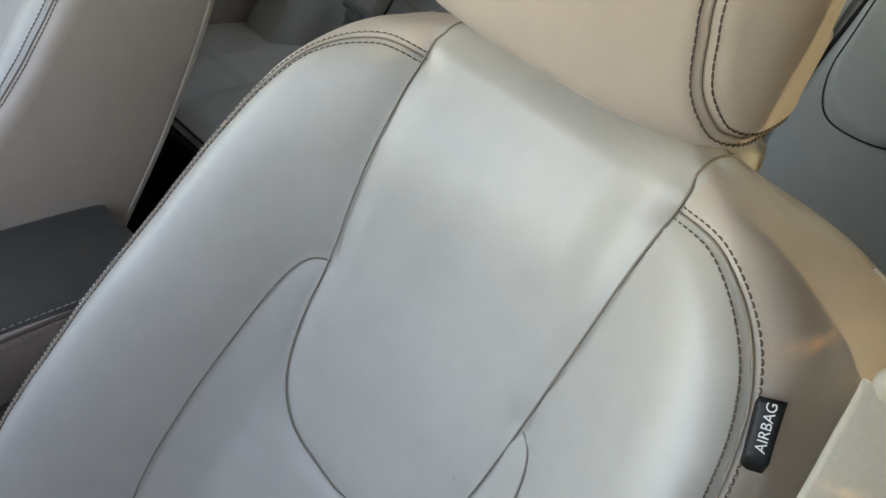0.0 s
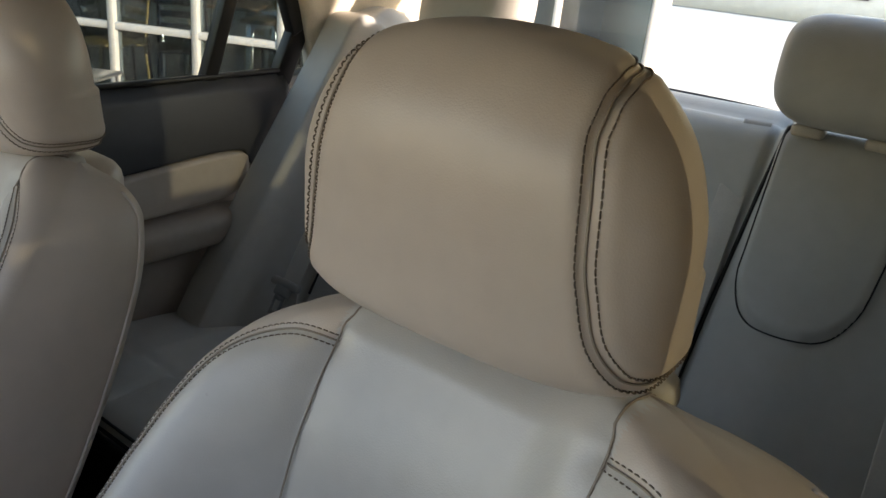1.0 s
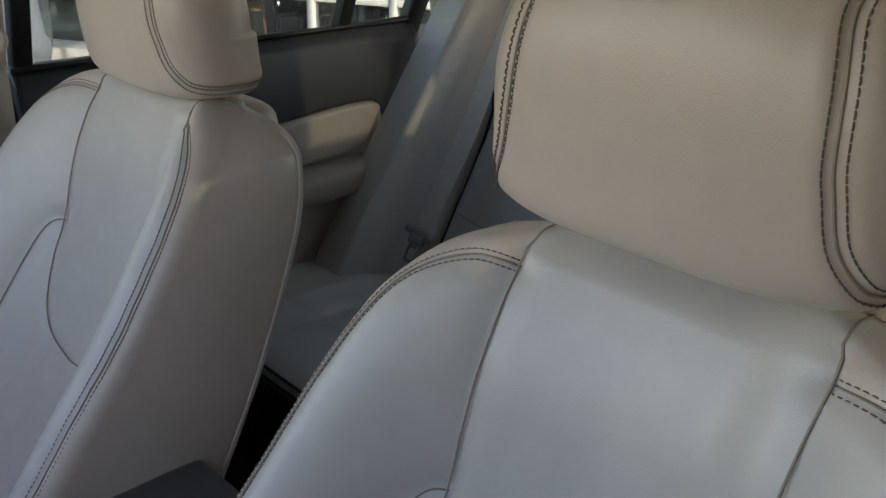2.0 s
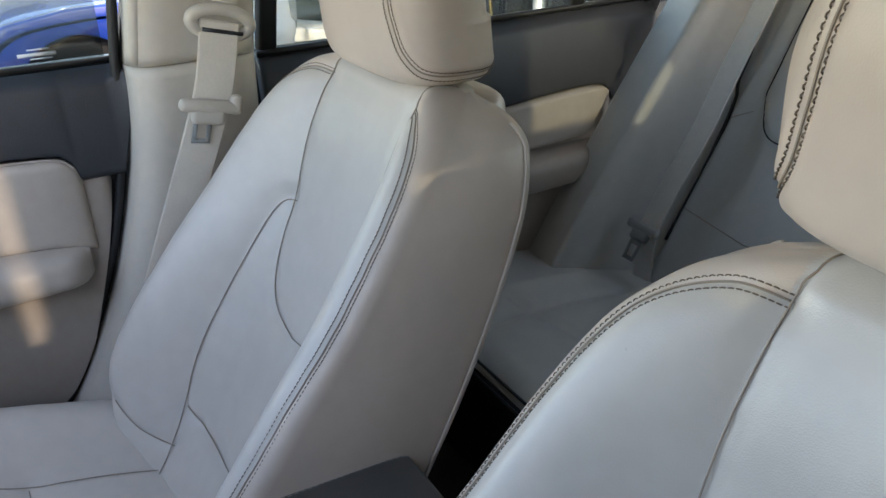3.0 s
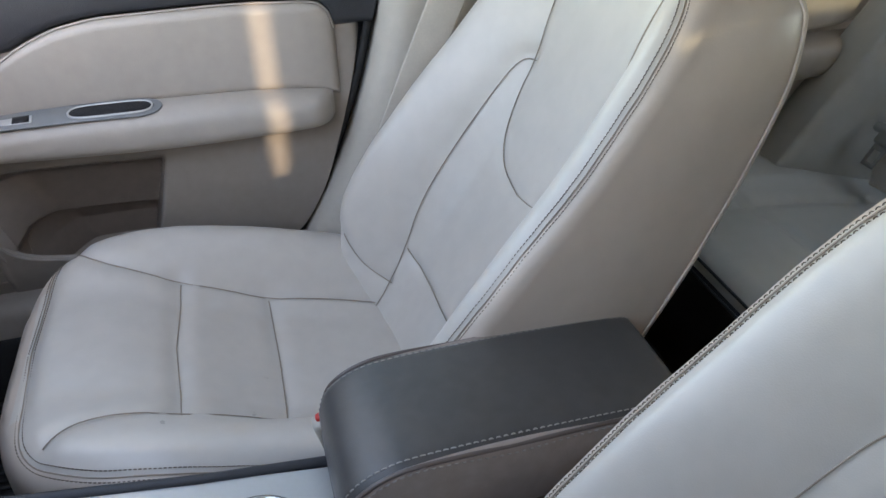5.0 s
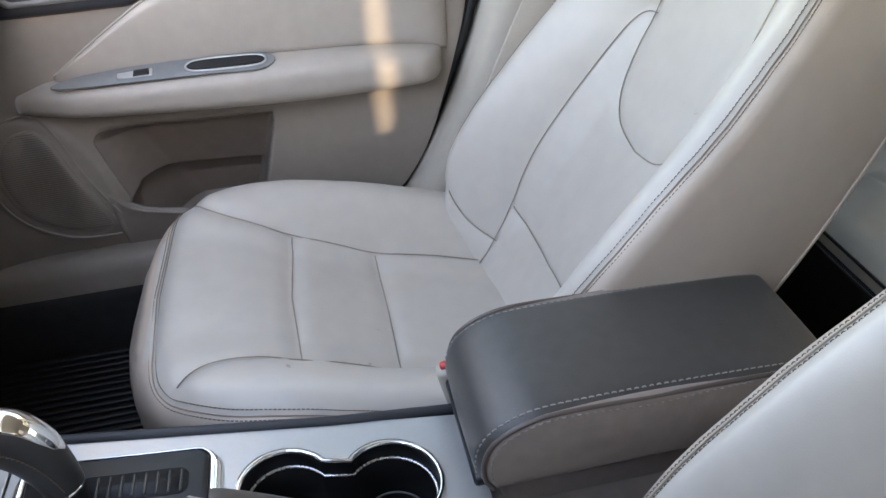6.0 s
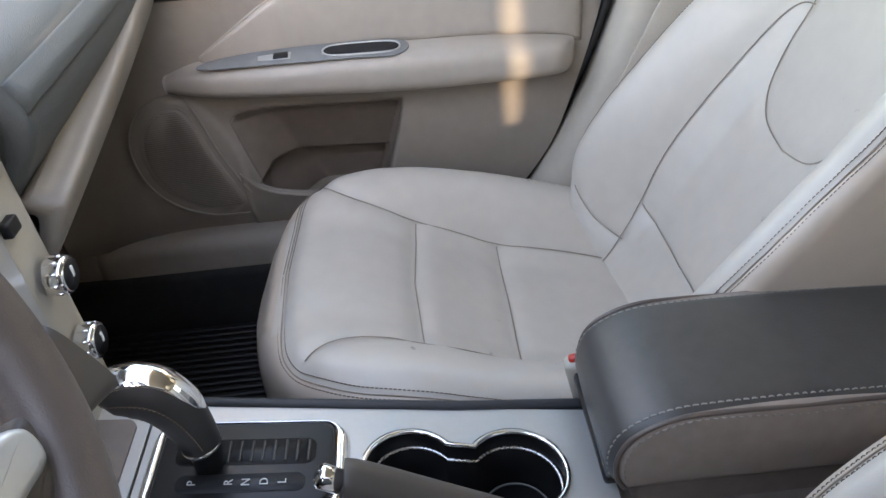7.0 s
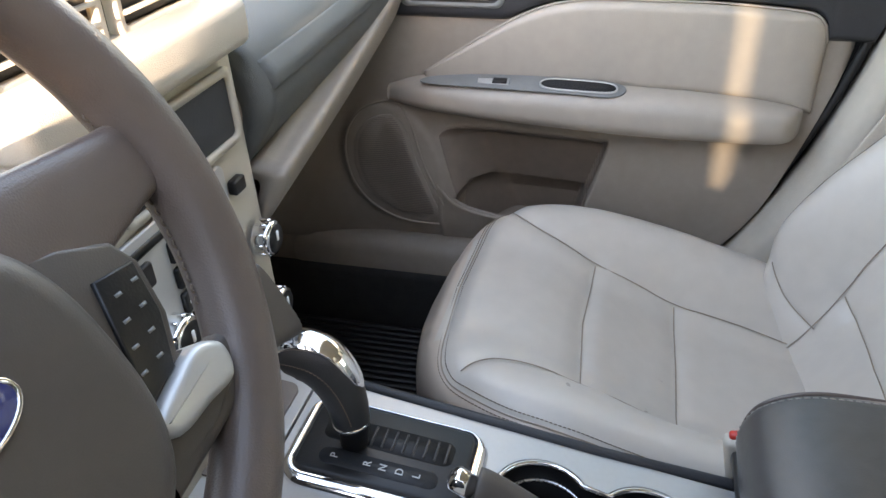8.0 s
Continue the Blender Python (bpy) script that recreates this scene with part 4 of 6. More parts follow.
def front_belt(sx, label, wide=0.050):
    b = thing("seat_belt", label, "seat belt", group="front seat belts")
    part("webbing", ribbon([(sx * 0.628, 0.105, 1.13), (sx * 0.622, 0.128, 1.04), (sx * 0.622, 0.165, 0.95), (sx * 0.640, 0.235, 0.78), (sx * 0.645, 0.31, 0.60), (sx * 0.65, 0.34, 0.47)], [(0.1, 1, 0.35)] * 6, wide), WEBBING, b, "beige belt webbing")
    ring = [(sx * (0.632 - 0.006 * math.sin(a)), 0.103 + 0.042 * math.cos(a), 1.127 + 0.020 * math.sin(a) + 0.20 * 0.042 * math.cos(a)) for a in np.linspace(0, 2 * math.pi, 32, endpoint=False)]
    part("guide_loop", tube(ring, 0.0095, 8, closed=True), PLASTIC, b, "beige upper guide loop")
    part("guide_slot", tube([(sx * 0.6235, 0.075, 1.108), (sx * 0.6235, 0.132, 1.122)], 0.0030, 8), BLACK, b)
    part("anchor_cover", rbox(0.03, 0.036, 0.06, 0.012, 3, at=(sx * 0.642, 0.09, 1.165)), PLASTIC, b, "rounded anchor cover")
    tongue = part("tongue", join(rbox(0.020, 0.088, 0.020, 0.009, 3, at=(sx * 0.615, 0.142, 1.014), turn=pose(0, 0, 0, 12, 0, 0)), rbox(0.018, 0.050, 0.026, 0.008, 3, at=(sx * 0.615, 0.146, 1.000), turn=pose(0, 0, 0, 12, 0, 0)), rbox(0.018, 0.020, 0.030, 0.008, 3, at=(sx * 0.615, 0.103, 1.010), turn=pose(0, 0, 0, 12, 0, 0))), PLASTIC, b, "beige moulded tongue grip")
    fr = ring_plate([(-0.013, 0.0), (0.013, 0.0), (0.013, -0.04), (-0.013, -0.04)], [(-0.007, -0.012), (0.007, -0.012), (0.007, -0.034), (-0.007, -0.034)], 0.003)
    m = Matrix.Translation((sx * 0.612, 0.152, 1.002)) @ pose(0, 0, 0, 0, 0, 0) @ Matrix(((0, 0, 1, 0), (1, -0.30, 0, 0), (0.20, 1, 0, 0), (0, 0, 0, 1)))
    part("latch_plate", moved(fr, m), BELTPLASTIC, tongue, "steel latch plate")
    return b


front_belt(1, "beige seat belt hanging on the passenger side pillar", 0.056)
drv_belt = thing("seat_belt", "beige seat belt hanging beside the driver seat", "seat belt", group="front seat belts")
part("webbing", ribbon([(-0.655, 0.063, 1.101), (-0.657, 0.074, 1.089), (-0.665, 0.108, 1.042), (-0.676, 0.160, 0.94), (-0.686, 0.25, 0.75), (-0.69, 0.29, 0.55)], [(-0.80, -0.57, 0.14)] * 4 + [(-0.3, -0.95, 0)] * 2, 0.062), WEBBING, drv_belt, "beige belt webbing")
part("guide_loop", tube([(-0.668 + 0.040 * math.cos(q) * -0.80, 0.046 + 0.040 * math.cos(q) * -0.57, 1.108 + 0.010 * math.sin(q)) for q in np.linspace(0, 2 * math.pi, 28, endpoint=False)], 0.008, 8, closed=True), PLASTIC, drv_belt, "beige upper guide loop")

# rear bench
rear_bench = thing("rear_bench", "grey-beige leather rear bench seat in shade", "car seat")
RB, RS, RN = np.array([0, -0.73, 0.53]), np.array([0, -0.515, 0.857]), np.array([0, 0.857, 0.515])


def rear_front(x, s):
    """The front of the rear backrest: side bolsters by the doors, two seating hollows."""
    ax = np.abs(x + 0.035)
    side = np.where(x < 0, -x - 0.11, x)
    n = 0.012 * np.exp(-((ax - 0.405) / 0.2) ** 2)
    n = n + (0.205 - 0.075 * np.clip(s, 0, 0.6)) * np.clip((side - 0.552) / 0.05, 0, 1) ** 0.8
    n = n - 0.02 * np.exp(-((side - 0.545) / 0.010) ** 2)
    u = (np.clip((s - 0.24) / 0.4, 0, 1))
    inside = np.clip((0.105 - np.abs(ax - 0.405) + 0.02 * u) / 0.02, 0, 1) * np.clip((s - 0.32 - 0.08 * np.clip((np.abs(ax - 0.405) / 0.1), 0, 1) ** 3) / 0.02, 0, 1)
    n = n + 0.016 * inside * np.clip((ax - 0.02) / 0.02, 0, 1)
    n = n - 0.012 * np.exp(-((x + 0.312) / 0.008) ** 2)
    top = np.clip((s - 0.65) / 0.06, 0, 1)
    return n - 0.05 * (1 - np.sqrt(np.maximum(0, 1 - top ** 2)))


def rear_point(x, s, n):
    return np.array([x, RB[1] + s * RS[1] + n * RN[1], RB[2] + s * RS[2] + n * RN[2]])


def rear_back_geo():
    xs = np.linspace(-0.735, 0.69, 240)
    ss = np.linspace(-0.14, 0.71, 140)
    X, S = np.meshgrid(xs, ss)
    N = rear_front(X, S)
    p = np.stack([X, RB[1] + S * RS[1] + N * RN[1], RB[2] + S * RS[2] + N * RN[2]], -1)
    tail = []
    for k in np.linspace(0, 1, 8)[1:]:
        tail.append(p[-1] + np.array([0, -0.12 * k, 0.02 * math.sin(k * math.pi)]))
    p = np.concatenate([p, np.array(tail)], 0)
    return thick_y(grid(p), -0.06)


def thick_y(geo, d):
    v, f = geo
    n = len(v)
    count = set()
    for q in f:
        for a, b in zip(q, q[1:] + q[:1]):
            count.add((a, b))
    rim = [(a, b) for (a, b) in count if (b, a) not in count]
    back = [(p[0], p[1] + d, p[2] - 0.01) for p in v]
    return v + back, f + [tuple(i + n for i in q[::-1]) for q in f] + [(b, a, a + n, b + n) for a, b in sorted(rim)]


part("backrest", rear_back_geo(), SHADELEATHER, rear_bench)


def rear_u(cx):
    pts = [(cx - 0.122, 0.70), (cx - 0.110, 0.48), (cx - 0.096, 0.39), (cx - 0.05, 0.334), (cx + 0.05, 0.330), (cx + 0.094, 0.385), (cx + 0.102, 0.48), (cx + 0.110, 0.70)]
    line = spline(pts, 80)
    return [rear_point(x, s, float(rear_front(np.array(x), np.array(s))) + 0.0005) for x, s in line]


for cx in (-0.438, 0.368):
    part("seam", tube(rear_u(cx), 0.0018, 5), BLACK, rear_bench, "dark recessed seam round the seat insert")
for sx in (-1, 1):
    for a, b in (((0.540, 0.345), (0.485, 0.375)), ((0.530, 0.14), (0.36, 0.12)), ((0.0, 0.14), (0.36, 0.12))):
        line = [rear_point(sx * (a[0] + (b[0] - a[0]) * t), a[1] + (b[1] - a[1]) * t, float(rear_front(np.array(a[0] + (b[0] - a[0]) * t), np.array(a[1] + (b[1] - a[1]) * t))) + 0.0004) for t in np.linspace(0, 1, 24)]
        part("seam", tube(line, 0.0012, 5), SEAMMAT, rear_bench)


def rear_cushion_geo():
    rows = []
    zt = curve([(-0.80, 0.49), (-0.62, 0.515), (-0.55, 0.53), (-0.45, 0.545), (-0.33, 0.555), (-0.25, 0.555), (-0.21, 0.54), (-0.185, 0.50), (-0.175, 0.44), (-0.18, 0.36)])
    yy = np.linspace(-0.80, -0.203, 80)
    for y in yy:
        x = np.linspace(-0.70, 0.70, 200)
        z = zt(y) + 0.022 * np.clip((np.abs(x) - 0.47) / 0.1, 0, 1) ** 2 * np.clip((-0.25 - y) / 0.1, 0, 1)
        for line in (0.13, 0.50):
            z = z - 0.006 * np.exp(-((np.abs(x) - line) / 0.012) ** 2) * (y < -0.24)
        z = z - 0.007 * np.exp(-((y + 0.365 - 0.03 * np.cos(x * 9)) / 0.010) ** 2)
        rows.append(np.stack([x, np.full_like(x, y), z], 1))
    rows.append(rows[-1] + np.array([0, -0.004, -0.03]))
    return grid(np.array(rows))


part("cushion", rear_cushion_geo(), SHADELEATHER, rear_bench)
for k, yy in enumerate((-0.207, -0.195)):
    part("piping", tube([(x, yy + 0.002, 0.5405 - 0.02 * k) for x in np.linspace(-0.69, 0.69, 40)], 0.0028, 6), BLACK, rear_bench, "dark piping along the cushion front")
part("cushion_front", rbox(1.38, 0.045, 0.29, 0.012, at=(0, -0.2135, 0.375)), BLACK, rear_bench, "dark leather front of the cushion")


def rear_headrest(cx):
    h = thing("rear_headrest", "olive-grey leather headrest on the rear bench", "headrest", group="rear headrests")
    a = np.linspace(0, 2 * math.pi, 72, endpoint=False)
    b = np.linspace(-math.pi / 2 + 0.02, math.pi / 2 - 0.02, 40)
    A, Q = np.meshgrid(a, b)
    sp = lambda v, e: np.sign(v) * np.abs(v) ** e
    x = 0.138 * sp(np.cos(Q), 0.45) * sp(np.cos(A), 0.5)
    y = 0.055 * sp(np.cos(Q), 0.45) * sp(np.sin(A), 0.6)
    z = 0.094 * sp(np.sin(Q), 0.5)
    x = x * (1 - 0.10 * np.clip(-z / 0.085, 0, 1) ** 2)
    v, f = grid(np.stack([x, y - 0.15 * z, z], -1), closed_v=True)
    f.append(tuple(range(72))[::-1])
    f.append(tuple(range(39 * 72, 40 * 72)))
    part("cushion", (v, f), SHADELEATHER, h)
    for sx in (-1, 1):
        part("post", tube([(sx * 0.06, 0.0, -0.07), (sx * 0.06, 0.01, -0.13)], 0.006, 10), CHROME, h, "chrome post")
        part("sleeve", rbox(0.055, 0.035, 0.02, 0.006, 3, at=(sx * 0.06, 0.012, -0.104)), PLASTIC, h, "beige post sleeve")
    return h


rh = rear_headrest(0)
rh.matrix_world = pose(-0.425, -1.075, 1.235)
copy_thing(rh, pose(0.37, -1.075, 1.235))


def rear_belt(sx, label):
    b = thing("rear_seat_belt", label, "seat belt", group="rear seat belts")
    off = 0.0 if sx > 0 else -0.145
    pts = [rear_point(sx * x + off, s, o) for x, s, o in ((0.514, 0.70, 0.10), (0.510, 0.45, 0.105), (0.500, 0.30, 0.11), (0.506, 0.14, 0.11), (0.506, 0.05, 0.10), (0.50, -0.03, 0.06))]
    part("webbing", ribbon(pts, [(1, 0, 0)] * 6, 0.050), GREYWEB, b, "grey belt webbing")
    c = rear_point(sx * 0.507 + off, 0.066 if sx > 0 else 0.100, 0.122)
    t = Matrix.Translation(c) @ pose(0, 0, 0, 31, 0, 0)
    tongue = part("tongue", moved(join(rbox(0.086, 0.018, 0.020, 0.008, 3), rbox(0.046, 0.016, 0.030, 0.007, 3, at=(0, 0, -0.014))), t), BELTPLASTIC, b, "grey moulded tongue grip")
    fr = ring_plate([(-0.016, -0.01), (0.016, -0.01), (0.014, -0.064), (-0.014, -0.064)], [(-0.009, -0.030), (0.009, -0.030), (0.008, -0.055), (-0.008, -0.055)], 0.003)
    part("latch_plate", moved(fr, t @ Matrix(((1, 0, 0, 0), (0, 0, 1, 0), (0, 1, 0, -0.008), (0, 0, 0, 1)))), BELTPLASTIC, tongue, "steel latch plate")
    return b


centre_belt = thing("centre_seat_belt", "grey belt webbing beside the middle rear seat", "seat belt", group="rear seat belts")
cb = [rear_point(x, q, float(rear_front(np.array(x), np.array(q))) + 0.006) for x, q in ((-0.270, 0.70), (-0.280, 0.45), (-0.284, 0.25), (-0.287, 0.02))]
part("webbing", ribbon(cb, [(1, 0, 0)] * 4, 0.050), GREYWEB, centre_belt)
# Black tubes in the seat's gaps stand in for the shade there.
for line in (((-0.330, 0.70), (-0.316, 0.45), (-0.309, 0.25), (-0.306, 0.02)), ((0.572, 0.68), (0.552, 0.40), (0.543, 0.25), (0.536, 0.06)), ((-0.685, 0.68), (-0.664, 0.40), (-0.655, 0.25), (-0.648, 0.06))):
    part("gap", tube([rear_point(x, q, min(0.012, float(rear_front(np.array(x), np.array(q))) + 0.003)) for x, q in even(spline(line, 30), 0.01)], 0.0045, 6), BLACK, rear_bench, "dark gap beside the belt")
rear_belt(1, "grey rear seat belt beside the passenger side bolster")
rear_belt(-1, "grey rear seat belt beside the driver side bolster")

# shelf, rear window, pillars, roof and floor
shelf = mesh_object("rear_shelf", *rbox(1.36, 0.36, 0.03, 0.01, at=(0, -1.36, 1.055)), SHELFCLOTH)
tagged(shelf, "sunlit beige parcel shelf under the rear window", "shelf", kind="structure")
rear_window = thing("window_3", "sloping rear window above the parcel shelf", "window", kind="structure")
gl = part("pane", thick_y(grid(np.array([[(x, y, z - 0.05 * (x / 0.62) ** 2) for x in np.linspace(-0.62, 0.62, 9)] for y, z in ((-1.52, 1.08), (-1.22, 1.27), (-0.98, 1.40))])), -0.006), REARGLASS, rear_window)
gl.visible_shadow = False
part("seal", tube([(x, -1.50, 1.085 - 0.03 * (x / 0.62) ** 2) for x in np.linspace(-0.62, 0.62, 20)], 0.010, 8), RUBBER, rear_window)


def c_pillar(sx):
    rows = []
    for t in np.linspace(0, 1, 24):
        y0 = -0.945 + 0.20 * t ** 1.3
        y1 = -1.50 + 0.55 * t
        z = 1.02 + 0.43 * t
        rows.append([(sx * (0.735 - 0.16 * (z - 1.04) - 0.035 * math.sin(math.pi * u) - 0.12 * u ** 2), y0 + (y1 - y0) * u, z) for u in np.linspace(0, 1, 18)])
    ob = mesh_object("c_pillar", *thick(grid(np.array(rows), flip=sx < 0), sx * 0.03), HEADLINER)
    tagged(ob, "beige cloth covered rear roof pillar", "car pillar", kind="structure")


c_pillar(1)
c_pillar(-1)
roof = mesh_object("ceiling", *thick_y(grid(np.array([[(x, y, 1.50 - 0.12 * (abs(x) / 0.66) ** 3 - 0.10 * max(0, (-0.6 - y) / 0.45) ** 2) for x in np.linspace(-0.66, 0.66, 30)] for y in np.linspace(-1.02, 0.62, 30)])), 0.0), HEADLINER)
for v in list(roof.data.vertices)[900:]:
    v.co.z += 0.035
tagged(roof, "pale beige cloth headliner", "ceiling", kind="structure")
rail_l = mesh_object("roof_rail", *rbox(0.06, 1.75, 0.07, 0.02, at=(-0.66, -0.2, 1.405)), HEADLINER)
tagged(rail_l, "beige roof side rail", "trim", kind="structure")
rail_r = mesh_object("roof_rail", *rbox(0.07, 1.60, 0.06, 0.02, at=(0.685, -0.12, 1.415)), HEADLINER)
tagged(rail_r, "beige roof side rail over the passenger doors", "trim", kind="structure")

for sx, words in ((-1, "beige front roof pillar beside the driver"), (1, "beige front roof pillar beside the passenger")):
    post = thing("a_pillar", words, "car pillar", kind="structure")
    line = spline([(sx * 0.765, 1.56, 1.10), (sx * 0.735, 1.25, 1.235), (sx * 0.70, 0.95, 1.345), (sx * 0.665, 0.60, 1.425)], 24)
    part("cover", tube(line, np.linspace(0.050, 0.040, 24), 14), HEADLINER, post)
floor = mesh_object("floor", *rbox(1.50, 2.3, 0.04, 0.0, at=(0, 0.45, 0.275)), CARPET, False)
tagged(floor, "dark carpeted car floor", "floor", kind="structure")
sill_r = mesh_object("door_sill", *rbox(0.11, 1.9, 0.16, 0.03, 3, at=(0.752, 0.30, 0.405)), DOORPLASTIC)
tagged(sill_r, "beige plastic door sill trim", "door sill", kind="structure")
sill_l = mesh_object("door_sill", *rbox(0.11, 1.9, 0.16, 0.03, 3, at=(-0.752, 0.30, 0.405)), PLASTIC)
tagged(sill_l, "beige plastic door sill trim", "door sill", kind="structure")
side_r = mesh_object("wall_outer", *rbox(0.03, 3.0, 0.80, 0.01, at=(0.885, 0.40, 0.63)), BLACK)
tagged(side_r, "dark inner skin of the car side", "car body", kind="structure")
side_l = mesh_object("wall_rear", *rbox(0.06, 1.62, 0.74, 0.02, at=(-0.77, -0.75, 0.675)), DARKPLASTIC)
tagged(side_l, "dark rear door skin on the driver side", "car body", kind="structure")
# Unseen wall added so that only its slits let strips of sun in.
sun_mask_outline = [(0.195, 0.32), (0.195, 1.41), (0.288, 1.41), (0.290, 0.90), (0.318, 0.845), (0.324, 0.90), (0.327, 1.41), (0.872, 1.41), (0.876, 1.07), (0.985, 1.07), (0.985, 1.41), (1.535, 1.41), (1.535, 0.32)]
wall_d = mesh_object("wall_driver", *plate(sun_mask_outline, 0.05, 0.004, 1, to=lambda u, v, w: (-0.775 - w, u, v)), DARKPLASTIC, False)
tagged(wall_d, "plain dark driver door side", "car body", kind="structure")
# Quarter window out of view, its tint chosen to dim the sun.
film = mesh_object("window_4", *rbox(0.004, 0.44, 0.44, 0.0, at=(-0.742, -0.86, 1.20), turn=pose(0, 0, 0, 0, 9, 0)), DIMFILM)
tagged(film, "tinted rear quarter window of the driver side", "window", kind="structure")
# Unseen plate added to keep the sun off the rear cabin.
sun_block = mesh_object("wall_blind", *rbox(0.02, 0.53, 0.46, 0.004, at=(-0.752, -0.385, 1.20), turn=pose(0, 0, 0, 0, 9, 0)), DARKPLASTIC)
tagged(sun_block, "dark covered rear door window of the driver side", "car body", kind="structure")
# Film added in the gap by the pillar to dim the sun.
gap = mesh_object("window_6", *rbox(0.004, 0.11, 0.46, 0.0, at=(-0.748, -0.068, 1.20), turn=pose(0, 0, 0, 0, 9, 0)), DIMFILM)
tagged(gap, "tinted glass strip beside the driver side pillar", "window", kind="structure")
# Film added over the slit to weaken the sun strip it lets in.
slit = mesh_object("window_5", *rbox(0.004, 0.12, 0.60, 0.0, at=(-0.832, 0.307, 1.11)), SLITFILM)
tagged(slit, "tinted glass edge of the driver door", "window", kind="structure")
kick = mesh_object("wall_front", *rbox(1.5, 0.04, 0.75, 0.01, at=(0, 1.52, 0.62)), CARPET)
tagged(kick, "dark carpeted front bulkhead", "car body", kind="structure")

sill_c = mesh_object("carpet_edge", *rbox(0.03, 2.2, 0.15, 0.01, at=(0.695, 0.42, 0.345)), CARPET)
tagged(sill_c, "dark carpet turned up at the door sill", "carpet", kind="structure")
kick_r = mesh_object("kick_panel", *rbox(0.05, 0.40, 0.80, 0.02, 3, at=(0.725, 1.42, 0.70)), DOORPLASTIC)
tagged(kick_r, "beige kick panel in the passenger footwell", "trim", kind="structure")
toe = mesh_object("toe_board", *rbox(1.4, 0.03, 0.75, 0.01, at=(0, 1.42, 0.55), turn=pose(0, 0, 0, -25)), CARPET)
tagged(toe, "dark carpeted toe board", "carpet", kind="structure")
mat_thing = thing("floor_mat", "black ribbed rubber mat in the passenger footwell", "floor mat")
part("sheet", rbox(0.50, 0.62, 0.008, 0.003, at=(0.42, 1.10, 0.301)), RUBBER, mat_thing)
rib = mesh_object("rib", *rbox(0.006, 0.54, 0.008, 0.002, 1), RUBBER)
rib.parent = mat_thing
rib.matrix_basis = pose(0.19, 1.10, 0.308)
for k in range(1, 29):
    r = rib.copy()
    scene.collection.objects.link(r)
    r.matrix_basis = pose(0.19 + k * 0.0165, 1.10, 0.308)


# ---- centre console ----
console_z = lambda y: 0.612 + 0.125 * (y - 0.464)
to_console = lambda u, v, w: (u, v, console_z(v) + w)
console = thing("centre_console", "silver and dark brown centre console between the front seats", "car console")


def console_body():
    rows = []
    for y in np.linspace(0.06, 1.10, 50):
        top = console_z(y) - 0.004 if y > 0.44 else 0.60 + 0.0 * y
        hw = 0.088 + 0.020 * max(0.0, (y - 0.70) / 0.4) if y > 0.44 else 0.088
        dip = 0.10 if 0.48 < y < 0.715 else 0.002
        ring = [(-hw - 0.012, y, 0.28), (-hw - 0.006, y, top - 0.05), (-hw, y, top - 0.012), (-hw + 0.012, y, top), (-0.064, y, top), (-0.060, y, top - dip), (0.060, y, top - dip), (0.064, y, top), (hw - 0.012, y, top), (hw, y, top - 0.012), (hw + 0.006, y, top - 0.05), (hw + 0.012, y, 0.28)]
        rows.append(ring)
    v, f = grid(np.array(rows), closed_v=True)
    f.append(tuple(range(12))[::-1])
    f.append(tuple(range(49 * 12, 50 * 12)))
    return v, f


def rounded(x0, x1, y0, y1, r, n=6):
    pts = []
    for cx, cy, a0 in ((x1 - r, y1 - r, 0), (x0 + r, y1 - r, 90), (x0 + r, y0 + r, 180), (x1 - r, y0 + r, 270)):
        for k in range(n + 1):
            a = radians(a0 + 90 * k / n)
            pts.append((cx + r * math.cos(a), cy + r * math.sin(a)))
    return pts


part("body", console_body(), BROWNPLASTIC, console, "dark brown plastic body", smooth=False)

# the twin cup opening
def cup_outline(grow=0.0):
    pts = []
    c1, c2, r1, r2 = (0.002, 0.652), (-0.004, 0.548), 0.0465 + grow, 0.0495 + grow
    for a in np.linspace(-52, 232, 44):
        pts.append((c1[0] + r1 * math.cos(radians(a)), c1[1] + r1 * math.sin(radians(a))))
    for a in np.linspace(128, 412, 44):
        pts.append((c2[0] + r2 * math.cos(radians(a)), c2[1] + r2 * math.sin(radians(a))))
    return pts


def plate_with_hole(outer, inner, h, to):
    """A flat sheet with a hole, h thick."""
    bm = bmesh.new()
    o = [bm.verts.new((p[0], p[1], 0)) for p in outer]
    i = [bm.verts.new((p[0], p[1], 0)) for p in inner]
    edges = [bm.edges.new((a, b)) for a, b in zip(o, o[1:] + o[:1])] + [bm.edges.new((a, b)) for a, b in zip(i, i[1:] + i[:1])]
    bmesh.ops.triangle_fill(bm, edges=edges, use_beauty=True)
    got = bmesh.ops.extrude_face_region(bm, geom=bm.faces[:])
    bmesh.ops.translate(bm, vec=(0, 0, h), verts=[g for g in got["geom"] if isinstance(g, bmesh.types.BMVert)])
    bmesh.ops.recalc_face_normals(bm, faces=bm.faces[:])
    bm.verts.index_update()
    v = [tuple(to(*x.co)) for x in bm.verts]
    f = [tuple(x.index for x in q.verts) for q in bm.faces]
    bm.free()
    return v, f


plate_outline = [(-0.078, 0.452), (0.076, 0.452), (0.082, 0.60), (0.090, 0.78), (0.098, 0.915), (-0.098, 0.915), (-0.090, 0.78), (-0.082, 0.60)]
part("top_plate", plate_with_hole(plate_outline, cup_outline(0.001), 0.005, to_console), SILVER, console, "satin silver top plate", smooth=False)
